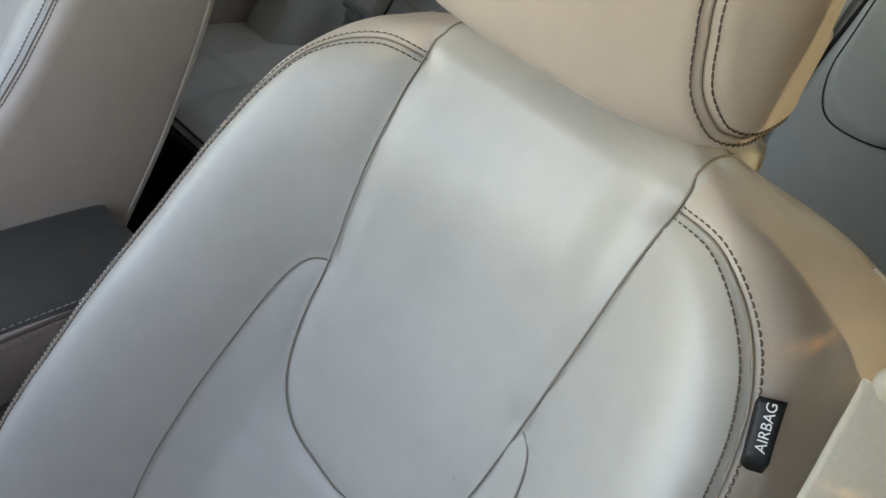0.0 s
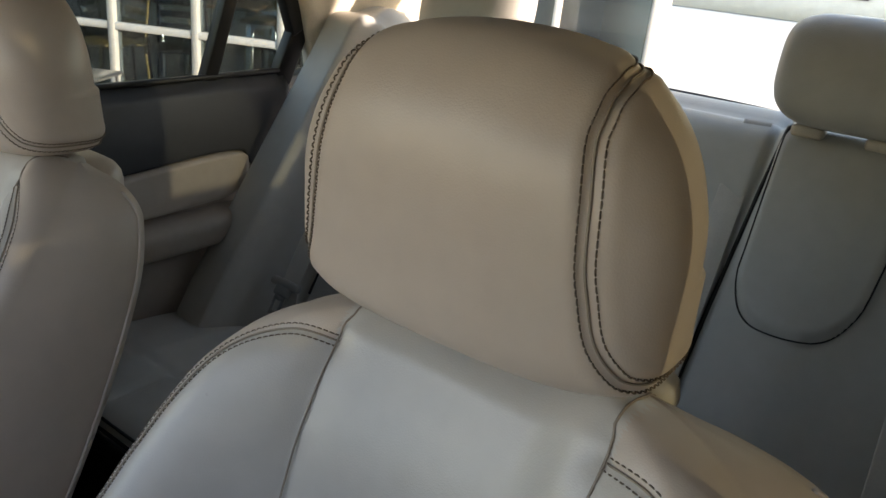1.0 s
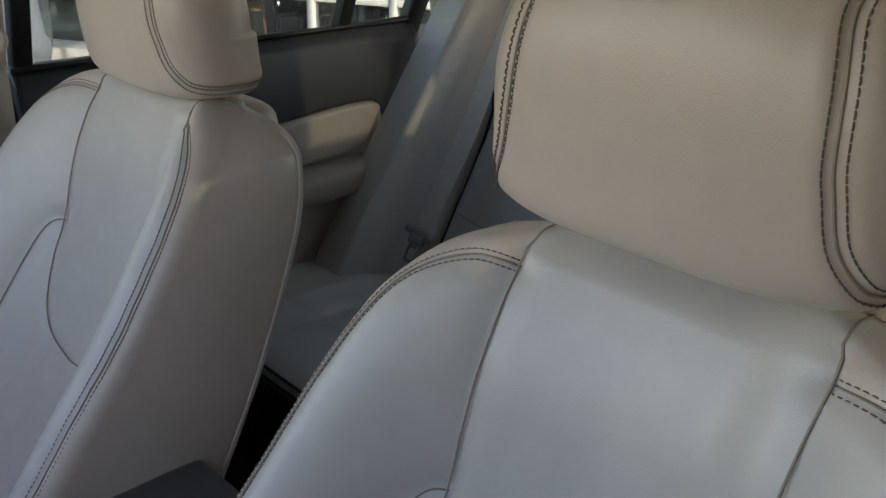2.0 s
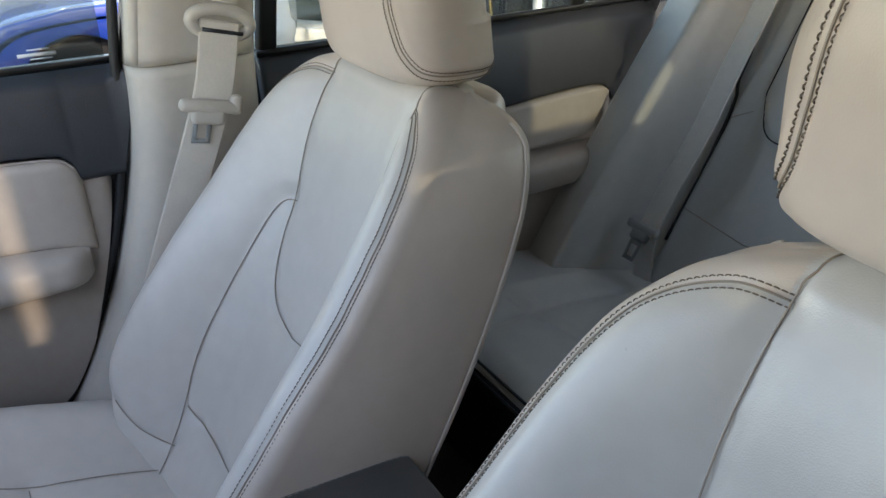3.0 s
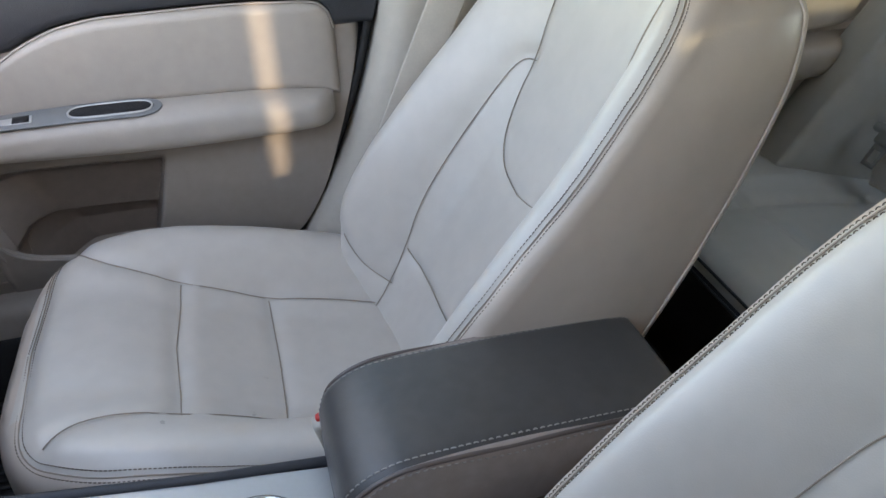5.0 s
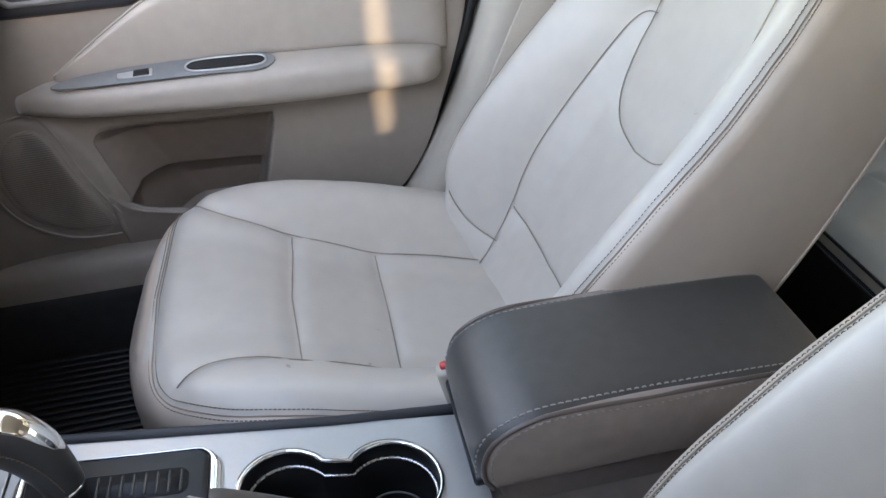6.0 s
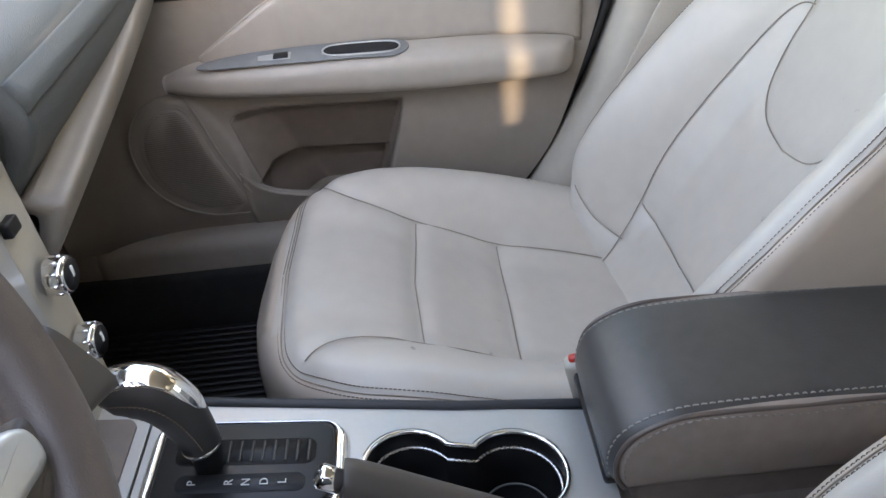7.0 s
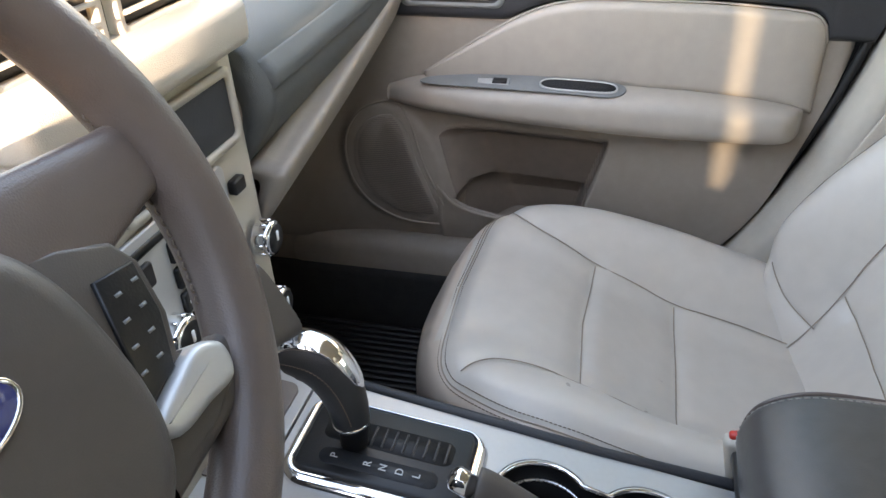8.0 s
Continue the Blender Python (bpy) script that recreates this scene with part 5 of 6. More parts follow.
part("front_tray_plate", plate([(-0.099, 0.918), (0.0985, 0.918), (0.102, 1.0), (-0.102, 1.0)], 0.005, 0.001, to=to_console), SILVER, console, "satin silver tray surround", smooth=False)
part("front_tray", plate(rounded(-0.07, 0.075, 0.93, 0.995, 0.012), 0.008, 0.0, to=to_console), BROWNPLASTIC, console, "dark brown open tray", smooth=False)
for sx in (-1, 1):
    rail = [(sx * (0.086 + 0.02 * max(0, (y - 0.6) / 0.4)), y, console_z(y) + 0.004) for y in np.linspace(0.447, 1.05, 24)]
    part("edge_rail", tube(rail, 0.0065, 10), DARKPLASTIC, console, "charcoal edge rail")
ring_o, ring_i = cup_outline(0.0035), cup_outline(-0.001)
part("cup_rim", ring_plate(ring_o, ring_i, 0.010, to=to_console), CHROME, console, "chrome rim of the cup holder")
inside = np.array([[to_console(p[0] * k, (p[1] - 0.6) * (0.9 + 0.1 * k) + 0.6, w) for p in cup_outline(-0.001)] for k, w in ((1, 0.006), (0.985, -0.012), (0.95, -0.013), (0.93, -0.06), (0.90, -0.075))])
cups = part("cup_well", grid(inside, closed_v=True), BLACK, console, "black twin cup well")
part("cup_floor", plate([(p[0] * 0.9, (p[1] - 0.6) * 0.99 + 0.6) for p in cup_outline(-0.001)], 0.003, 0.0, to=lambda u, v, w: (u, v, console_z(v) - 0.078 + w)), BLACK, cups, smooth=False)
part("cup_ledge", tube([to_console(p[0] * 0.955, (p[1] - 0.6) * 0.97 + 0.6, -0.013) for p in cup_outline(-0.001)], 0.0016, 6, closed=True), STEEL, cups, "pale ring round the cup well")
for c in ((0.002, 0.652), (-0.004, 0.548)):
    part("cup_ring", tube([to_console(c[0] + 0.036 * math.cos(a), c[1] + 0.036 * math.sin(a), -0.06) for a in np.linspace(0, 2 * math.pi, 40, endpoint=False)], 0.0012, 5, closed=True), GREYPLASTIC, cups)

# gear selector
selector = thing("gear_selector", "automatic gear selector with chrome and black leather knob", "gear lever")
frame_o = rounded(-0.053, 0.0640, 0.713, 0.908, 0.026)
frame_i = rounded(-0.037, 0.0635, 0.727, 0.897, 0.014)
frame_m = [(0.62 * a[0] + 0.38 * b[0], 0.62 * a[1] + 0.38 * b[1]) for a, b in zip(frame_o, frame_i)]
frame_n = [(0.25 * a[0] + 0.75 * b[0], 0.25 * a[1] + 0.75 * b[1]) for a, b in zip(frame_o, frame_i)]


def selector_frame():
    rings = [[to_console(u, v, w) for u, v in line] for line, w in ((frame_i, 0.004), (frame_i, 0.0105), (frame_n, 0.0125), (frame_m, 0.0118), (frame_o, 0.0065), (frame_o, 0.004))]
    return grid(np.array(rings), closed_v=True)


part("surround", selector_frame(), CHROME, selector, "chrome surround")
gate = part("gate_plate", plate(rounded(-0.0365, 0.063, 0.7275, 0.8965, 0.0135), 0.0125, 0.004, 3, to=to_console), BLACK, selector, "gloss black gate plate")
part("gate_slot", plate(rounded(0.008, 0.040, 0.745, 0.880, 0.010), 0.0130, 0.0, to=to_console), RUBBER, gate, "ribbed selector slot")
for k in range(8):
    part("slot_rib", moved(rbox(0.026, 0.0025, 0.003, 0.001), pose(0.024, 0.752 + k * 0.011, console_z(0.752 + k * 0.011) + 0.0135, 7)), LIDLEATHER, gate)
part("letter_window", plate(rounded(-0.024, -0.003, 0.753, 0.874, 0.009), 0.0131, 0.0, to=to_console), DARKPLASTIC, gate, "dark letter window")
for ch, y in (("P", 0.868), ("R", 0.834), ("N", 0.818), ("D", 0.801), ("L", 0.784)):
    label_text("letter", ch, 0.0115, PALEGREY, gate, pose(-0.014, y - 0.01, console_z(y) + 0.0136, 7, 0, 0), "white selector letter")
KNOB_Y, KNOB_Z = (0.846, 0.849, 0.857, 0.870, 0.887, 0.904, 0.914, 0.917), (0.702, 0.728, 0.755, 0.773, 0.780, 0.781, 0.780, 0.779)
KNOB_W, KNOB_T = (0.0175, 0.0200, 0.0220, 0.0225, 0.0215, 0.0185, 0.0120, 0.0020), (0.0185, 0.0210, 0.0250, 0.0280, 0.0275, 0.0230, 0.0145, 0.0030)
knob_t = np.linspace(0, 7, 64)
knob_axis = spline(np.c_[np.full(8, 0.010), KNOB_Y, KNOB_Z], 64)
knob_w, knob_h = np.interp(knob_t, range(8), KNOB_W), np.interp(knob_t, range(8), KNOB_T)


def knob_ring(i, angles, grow=0.0):
    """Part of a cross-section of the knob; angle 0 looks up and back along its spine."""
    tan = knob_axis[min(i + 1, 63)] - knob_axis[max(i - 1, 0)]
    up = np.array([0, -tan[2], tan[1]])
    up /= np.linalg.norm(up)
    return [knob_axis[i] + (knob_h[i] + grow) * math.cos(q) * up + np.array([(knob_w[i] + grow) * math.sin(q), 0, 0]) for q in angles]


round_a = np.linspace(0, 2 * math.pi, 36, endpoint=False)
kv, kf = grid(np.array([knob_ring(i, round_a) for i in range(64)]), closed_v=True)
kf += [tuple(range(36))[::-1], tuple(range(63 * 36, 64 * 36))]
knob = part("knob", (kv, kf), BLACKLEATHER, selector, "black stitched leather knob")
cap = []
for i in range(14, 63):
    t = i / 63
    span = float(np.interp(t, [0.22, 0.26, 0.34, 0.5, 0.66, 0.8, 1.0], [0.05, 0.42, 0.60, 0.72, 0.95, 1.25, 1.45]))
    cap.append(knob_ring(i, [-span * 1.001] + list(np.linspace(-span, span, 22)) + [span * 1.001], 0.0013))
    cap[-1][0], cap[-1][-1] = knob_ring(i, [-span], -0.001)[0], knob_ring(i, [span], -0.001)[0]
part("knob_cap", grid(np.array(cap)), CHROME, knob, "polished chrome knob cap")
for sx in (-1, 1):
    q = np.array([knob_ring(i, [sx * np.interp(i / 63, [0, 0.5, 1], [1.15, 1.45, 1.75])], 0.0004)[0] for i in range(4, 58)])
    part("stitching", stitches(q, [(sx, 0, 0)] * len(q), 0.0030, 0.0012, 0.0006), THREAD, knob, kind="stuff")
part("collar", tube([(0.010, 0.8462, 0.7005), (0.010, 0.8466, 0.7045)], 0.0190, 28), CHROME, selector, "chrome collar")
skirt = [(0.0182, 0.7005, 0.8462), (0.0165, 0.690, 0.8455), (0.0150, 0.676, 0.846), (0.0165, 0.664, 0.848), (0.021, 0.657, 0.849)]
part("lever_stalk", grid(np.array([[(0.012 + r * math.cos(q), y + r * 0.95 * math.sin(q), z) for q in round_a] for r, z, y in skirt]), closed_v=True), BLACK, selector, "gloss black lever stalk")

# parking brake
brake = thing("parking_brake", "dark brown leather parking brake lever with chrome button", "hand brake")
bl = spline([(-0.092, 0.700, 0.752), (-0.092, 0.690, 0.747), (-0.092, 0.64, 0.715), (-0.092, 0.56, 0.665), (-0.092, 0.48, 0.615), (-0.092, 0.42, 0.575)], 40)
part("grip", tube(bl, np.interp(np.linspace(0, 1, 40), [0, 0.05, 0.3, 1], [0.012, 0.019, 0.021, 0.022]), 24), HUBPLASTIC, brake, "wrinkled dark leather grip")
part("button", tube([(-0.092, 0.702, 0.753), (-0.092, 0.716, 0.763), (-0.092, 0.719, 0.765)], [0.0105, 0.0105, 0.007], 20), CHROME, brake, "chrome push button")
part("slot_boot", rbox(0.05, 0.22, 0.02, 0.008, 3, at=(-0.094, 0.50, 0.598), turn=pose(0, 0, 0, 7)), BLACK, brake)

# armrest lid
lid = thing("armrest_lid", "dark grey leather armrest lid on the console box", "armrest")


LID_X, LID_W = 0.030, 0.077
LID_LINE = spline([(0.100, 0.642), (0.100, 0.710), (0.122, 0.727), (0.25, 0.736), (0.37, 0.738), (0.420, 0.733), (0.454, 0.714), (0.467, 0.688), (0.467, 0.660), (0.458, 0.642)], 90)
LID_MID = np.array([0.30, 0.68])


def lid_geo():
    out = []
    for q in LID_LINE:
        d = (LID_MID - q) / np.linalg.norm(LID_MID - q)
        row = []
        for u in np.linspace(-1, 1, 34):
            e = max(0.0, (abs(u) - 0.86) / 0.14)
            drop = 0.007 * (1 - math.cos(e * math.pi / 2)) - 0.002 * (1 - u * u)
            row.append((LID_X + LID_W * u, q[0] + d[0] * drop, q[1] + d[1] * drop))
        out.append(row)
    return grid(np.array(out))


def lid_line(k):
    return LID_MID + (LID_LINE - LID_MID) * k


pad = part("pad", lid_geo(), LIDLEATHER, lid, "padded dark grey leather top")
out_n = (LID_LINE - LID_MID) / np.linalg.norm(LID_LINE - LID_MID, axis=1)[:, None]
for sx in (-1, 1):
    top = [(LID_X + sx * (LID_W - 0.008), y - 0.0008 * n[0], z - 0.0008 * n[1]) for (y, z), n in zip(LID_LINE, out_n)][10:84]
    part("stitching", stitches(top, [(0, n[0], n[1]) for n in out_n[10:84]], 0.005, 0.0025, 0.0009), THREADGREY, pad, "grey stitching", kind="stuff")
    part("piping", tube([(LID_X + sx * (LID_W + 0.001), y - 0.006 * n[0], z - 0.006 * n[1]) for (y, z), n in zip(LID_LINE, out_n)], 0.0026, 8), WHEELLEATHER, pad)
    side = part("side_band", plate([tuple(q) for q in lid_line(0.955)], 0.010, 0.006, 4, to=lambda u, v, w: (LID_X + sx * (LID_W - 0.006 + w), u, v)), SIDELEATHER, lid, "brown leather side panel")
    low = [(LID_X + sx * (LID_W + 0.0035), y - 0.013 * n[0], z - 0.013 * n[1]) for (y, z), n in zip(LID_LINE, out_n)][14:82]
    part("stitching", stitches(low, [(sx, 0, 0)] * len(low), 0.005, 0.0025, 0.0009), THREADGREY, side, "grey stitching", kind="stuff")
part("underside", rbox(2 * LID_W - 0.012, 0.37, 0.012, 0.004, 2, at=(LID_X, 0.285, 0.646)), BLACK, lid)
part("box", rbox(0.132, 0.335, 0.36, 0.016, 3, at=(0.028, 0.272, 0.464)), BROWNPLASTIC, lid, "dark brown console box")

# belt buckle beside the passenger cushion
buckle = thing("belt_buckle", "beige belt buckle with red release button", "belt buckle")
part("casing", rbox(0.022, 0.034, 0.075, 0.008, 3, at=(0.112, 0.455, 0.625), turn=pose(0, 0, 0, -12)), PLASTIC, buckle)
part("button", rbox(0.010, 0.020, 0.010, 0.003, 2, at=(0.112, 0.463, 0.661), turn=pose(0, 0, 0, -12)), RED, buckle, "red release button")

# small crumpled tag on the passenger belt anchor
tag = thing("belt_tag", "small crumpled white label beside the passenger seat", "label")
rows = [[(0.615 + 0.006 * math.sin(u * 3 + v), 0.345 + 0.045 * u, 0.545 + 0.016 * v + 0.006 * math.sin(u * 5)) for v in np.linspace(0, 1, 5)] for u in np.linspace(0, 1, 10)]
part("paper", thick(grid(np.array(rows)), 0.002), WHITE, tag)

# white paper on the rear floor between the seats
paper = thing("paper_sheet", "white paper lying on the rear floor", "paper")
part("sheet", rbox(0.10, 0.16, 0.003, 0.001, at=(0.10, -0.05, 0.47), turn=pose(0, 0, 0, 10, 0, 35)), WHITE, paper)
part("pocket_box", rbox(0.12, 0.16, 0.16, 0.01, at=(0.05, -0.02, 0.38)), BLACK, paper)

# ---- dashboard ----
dash = thing("dashboard", "grey and beige dashboard with sunlit centre stack", "dashboard")


def dash_strip(points, x0, x1, n=40, bulge=0.0):
    prof = spline(points, n)
    rows = []
    for x in np.linspace(x0, x1, 24):
        k = (x / 0.7) ** 2
        rows.append([(x, y + 0.02 * k - bulge * (1 - abs(x) / 0.7), z) for y, z in prof])
    return thick_y(grid(np.array(rows), flip=True), 0.03)


FULL = [(1.46, 0.56), (1.30, 0.60), (1.19, 0.68), (1.10, 0.765), (1.02, 0.85), (0.975, 0.92), (0.958, 0.965), (0.968, 1.005), (1.00, 1.035), (1.10, 1.062), (1.30, 1.082), (1.55, 1.09)]
UNDER = [(y + 0.018 * min(1.0, max(0.0, (0.97 - z) / 0.1)), z) for y, z in FULL]
part("main_pad", dash_strip(UNDER, 0.152, 0.700, 60), DASHPLASTIC, dash, "grey textured dash face")
lower = spline([(y - 0.010 - 0.018 * math.exp(-((z - 0.85) / 0.09) ** 2), z) for y, z in FULL[:6]] + [(0.972, 0.932), (0.985, 0.938)], 50)
rows = [[(x, y + 0.02 * (x / 0.7) ** 2, z + 0.15 * (x - 0.38) * (z - 0.56) / 0.36) for y, z in lower] for x in np.linspace(0.158, 0.715, 30)]
# Door taupe on this beige panel stands in for the shade there.
part("glovebox_panel", thick_y(grid(np.array(rows), flip=True), 0.03), DOORPLASTIC, dash, "taupe rounded lower dash over the glovebox")
part("driver_pad", dash_strip([(1.10, 0.70), (1.02, 0.85), (0.99, 0.98), (1.04, 1.05), (1.20, 1.10), (1.55, 1.09)], -0.70, -0.155), DASHPLASTIC, dash, "grey dash in front of the driver")
part("trim_band", dash_strip([(0.956, 0.985), (0.958, 0.998), (0.971, 1.012)], 0.17, 0.60, 12), DASHPLASTIC, dash, "grey trim band")
stack = part("stack_panel", rbox(0.30, 0.10, 0.42, 0.02, 3, at=(0.0, 1.028, 0.845), turn=pose(0, 0, 0, -2)), PLASTIC, dash, "beige centre stack")
FACE = 0.976
part("vent_hood", rbox(0.30, 0.14, 0.014, 0.006, 2, at=(0.0, 1.045, 1.165), turn=pose(0, 0, 0, 6)), PLASTIC, dash)
part("vent_ledge", rbox(0.300, 0.075, 0.045, 0.010, 3, at=(0.0, 1.000, 1.060)), PLASTIC, dash, "beige ledge under the vents")
for cx in (-0.072, 0.068):
    vent = part("air_vent", rbox(0.118, 0.05, 0.075, 0.006, 2, at=(cx, 1.03, 1.12)), BLACK, dash, "black air vent with slats")
    part("vent_frame", ring_plate(rounded(cx - 0.063, cx + 0.063, 1.078, 1.162, 0.010), rounded(cx - 0.054, cx + 0.054, 1.086, 1.154, 0.006), 0.010, to=lambda u, v, w: (u, 1.008 - w, v)), PLASTIC, vent)
    for k in range(4):
        part("slat", rbox(0.108, 0.022, 0.0035, 0.001, 1, at=(cx, 1.006, 1.096 + k * 0.0155), turn=pose(0, 0, 0, -12)), PLASTIC, vent)
    part("vane_tab", rbox(0.016, 0.012, 0.007, 0.002, 2, at=(cx + 0.01, 0.992, 1.1275)), PLASTIC, vent)
on_face = lambda u, v, w: (u, FACE + 0.035 * (v - 0.85) - w, v)
# Flat dark plate stands in for the shade in the stack's open cubby.
part("display", plate(rounded(-0.065, 0.114, 0.958, 1.016, 0.006), 0.002, 0.001, to=on_face), DARKPLASTIC, stack, "dark recessed display")
part("display_frame", ring_plate(rounded(-0.073, 0.122, 0.951, 1.024, 0.008), rounded(-0.065, 0.114, 0.958, 1.016, 0.006), 0.005, to=on_face), PLASTIC, stack)
part("hazard_button", plate(rounded(0.082, 0.104, 0.905, 0.920, 0.003), 0.008, 0.002, to=on_face), BLACK, stack, "black stack button")
radio = part("radio", plate(rounded(-0.125, 0.075, 0.80, 0.945, 0.01), 0.004, 0.002, to=on_face), SILVER, stack, "silver radio panel with black buttons")
part("radio_slot", plate(rounded(-0.09, 0.03, 0.928, 0.936, 0.003), 0.0055, 0.0, to=on_face), BLACK, radio)
for i in range(4):
    for j in range(3):
        x0 = -0.036 + j * 0.0245
        z0 = 0.900 - i * 0.026
        part("button", plate(rounded(x0, x0 + 0.021, z0, z0 + 0.021, 0.003), 0.0085, 0.002, to=on_face), BLACK, radio)
        part("button_mark", plate([(x0 + 0.006, z0 + 0.009), (x0 + 0.015, z0 + 0.009), (x0 + 0.015, z0 + 0.012), (x0 + 0.006, z0 + 0.012)], 0.0089, 0.0, to=on_face), WHITE, radio)
for j in range(2):
    x0 = -0.118 + j * 0.03
    part("button", plate(rounded(x0, x0 + 0.025, 0.90, 0.922, 0.003), 0.0085, 0.002, to=on_face), BLACK, radio)


def dial(name, x, z, r, parent, label):
    k = part(name, lathe([(r * 1.0, 0.0), (r * 1.0, 0.013), (r * 0.97, 0.018), (r * 0.82, 0.019)], 40, "y", at=(x, FACE - 0.004, z)), CHROME, parent, label)
    part("face", lathe([(r * 0.83, 0.0185), (r * 0.80, 0.020), (0.001, 0.021)], 32, "y", at=(x, FACE - 0.004, z)), BLACK, k)
    part("mark", rbox(0.004, 0.002, 0.012, 0.0008, 1, at=(x, FACE - 0.0255, z + 0.004)), WHITE, k)
    for i in range(10):
        a = i * math.pi / 5
        part("grip_rib", rbox(0.003, 0.013, 0.003, 0.001, 1, at=(x + r * math.cos(a), FACE - 0.011, z + r * math.sin(a))), CHROME, k)
    return k


dial("temperature_dial", 0.113, 0.842, 0.019, stack, "chrome ringed temperature dial")
dial("fan_dial", 0.113, 0.758, 0.019, stack, "chrome ringed fan dial")
dial("volume_dial", -0.060, 0.842, 0.021, stack, "chrome ringed volume dial")

# ---- steering wheel ----
wheel = thing("steering_wheel", "brown leather steering wheel with silver spoke trim", "steering wheel")
TILT_A = radians(28)
WC = np.array([-0.37, 0.84, 1.09])
WV, WN = np.array([0, math.sin(TILT_A), math.cos(TILT_A)]), np.array([0, -math.cos(TILT_A), math.sin(TILT_A)])


def on_wheel(u, v, w):
    return tuple(WC + np.array([u, 0, 0]) + v * WV + w * WN)


R_RIM = 0.1675
ringpts = [on_wheel(R_RIM * math.cos(a), R_RIM * math.sin(a), 0) for a in np.linspace(0, 2 * math.pi, 120, endpoint=False)]
thickness = [0.0180 + 0.0012 * max(0.0, math.cos(2 * a)) ** 3 for a in np.linspace(0, 2 * math.pi, 120, endpoint=False)]
rim = part("rim", tube(ringpts, np.array(thickness), 20, closed=True), WHEELLEATHER, wheel, "worn brown leather rim")
st = [on_wheel((R_RIM - 0.0187) * math.cos(a), (R_RIM - 0.0187) * math.sin(a), -0.004) for a in np.linspace(-0.5, 0.25, 80)]
part("stitching", stitches(st, [(-1, 0, 0)] * 80, 0.004, 0.002, 0.0008), THREAD, rim, kind="stuff")


def spoke_geo(sx, hi0, hi1, lo0, lo1, flare):
    rows = []
    for t in np.linspace(0, 1, 18):
        u = sx * (0.045 + 0.131 * t)
        hi = hi0 + (hi1 - hi0) * t + flare * max(0, t - 0.7) ** 1.2
        lo = lo0 + (lo1 - lo0) * t - flare * max(0, t - 0.7) ** 1.2
        ring = []
        for a in np.linspace(0, 2 * math.pi, 24, endpoint=False):
            c, q = math.cos(a), math.sin(a)
            ring.append(on_wheel(u, (hi + lo) / 2 + (hi - lo) / 2 * np.sign(c) * abs(c) ** 0.5, -0.004 * t + 0.010 * np.sign(q) * abs(q) ** 0.6))
        rows.append(ring)
    return grid(np.array(rows), closed_v=True)


for sx in (-1, 1):
    part("upper_spoke", spoke_geo(sx, 0.032, 0.020, -0.034, -0.010, 0.012), WHEELLEATHER, wheel, "brown moulded upper spoke")
    part("lower_spoke", spoke_geo(sx, -0.080, -0.090, -0.120, -0.114, 0.06), HUBPLASTIC, wheel, "brown moulded lower spoke")
    body = [(0.040, 0.004), (0.075, -0.006), (0.100, -0.018), (0.1065, -0.032), (0.1015, -0.058), (0.092, -0.074), (0.112, -0.084), (0.112, -0.104), (0.085, -0.112), (0.040, -0.112)]
    part("spoke_body", plate([(sx * u, v) for u, v in body], 0.0095, 0.003, 3, to=on_wheel), HUBPLASTIC, wheel, "brown moulded spoke body")
hub_o = [(-0.004 + 0.064 * np.sign(math.cos(a)) * abs(math.cos(a)) ** 0.75, -0.045 + 0.072 * np.sign(math.sin(a)) * abs(math.sin(a)) ** 0.8) for a in np.linspace(0, 2 * math.pi, 60, endpoint=False)]
hub = part("airbag_cover", plate(hub_o, 0.030, 0.016, 5, to=on_wheel), HUBPLASTIC, wheel, "brown airbag cover")
part("cover_gap", tube([on_wheel(u * 1.03, v * 1.01, 0.0105) for u, v in hub_o], 0.0016, 5, closed=True), BLACK, wheel)
badge = [(-0.016 + 0.026 * math.cos(a), -0.030 + 0.011 * math.sin(a)) for a in np.linspace(0, 2 * math.pi, 40, endpoint=False)]
part("badge", plate(badge, 0.0315, 0.001, to=on_wheel), BLUE, hub, "blue oval badge")
part("badge_rim", tube([on_wheel(-0.016 + 0.0265 * math.cos(a), -0.030 + 0.0115 * math.sin(a), 0.031) for a in np.linspace(0, 2 * math.pi, 40, endpoint=False)], 0.0012, 6, closed=True), CHROME, hub)
for sx in (-1, 1):
    keys = [(sx * 0.077, -0.026), (sx * 0.101, -0.030), (sx * 0.096, -0.055), (sx * 0.083, -0.077), (sx * 0.061, -0.079)]
    kp = part("key_panel", plate(keys, 0.0118, 0.001, to=on_wheel), BLACK, wheel, "black spoke key panel")
    for k in range(4):
        c, d = 0.089 - 0.005 * k, -0.0365 - 0.0105 * k
        for j in (-1, 1):
            part("key_mark", plate([(sx * (c + j * 0.006 - 0.002), d - 0.0006), (sx * (c + j * 0.006 + 0.002), d - 0.001), (sx * (c + j * 0.006 + 0.002), d + 0.0006), (sx * (c + j * 0.006 - 0.002), d + 0.001)], 0.0121, 0.0, to=on_wheel), GREYPLASTIC, kp)
    trim = spline([(sx * 0.054, -0.086), (sx * 0.075, -0.079), (sx * 0.096, -0.076), (sx * 0.110, -0.086), (sx * 0.104, -0.101), (sx * 0.082, -0.100), (sx * 0.060, -0.098)], 40, closed=True)
    part("spoke_trim", plate(trim, 0.0175, 0.005, 3, to=on_wheel), SILVER, wheel, "satin silver spoke trim")
part("column", tube([tuple(WC - WN * 0.0), tuple(WC - WN * 0.10), tuple(WC - WN * 0.25)], [0.05, 0.06, 0.065], 24), DARKPLASTIC, wheel)


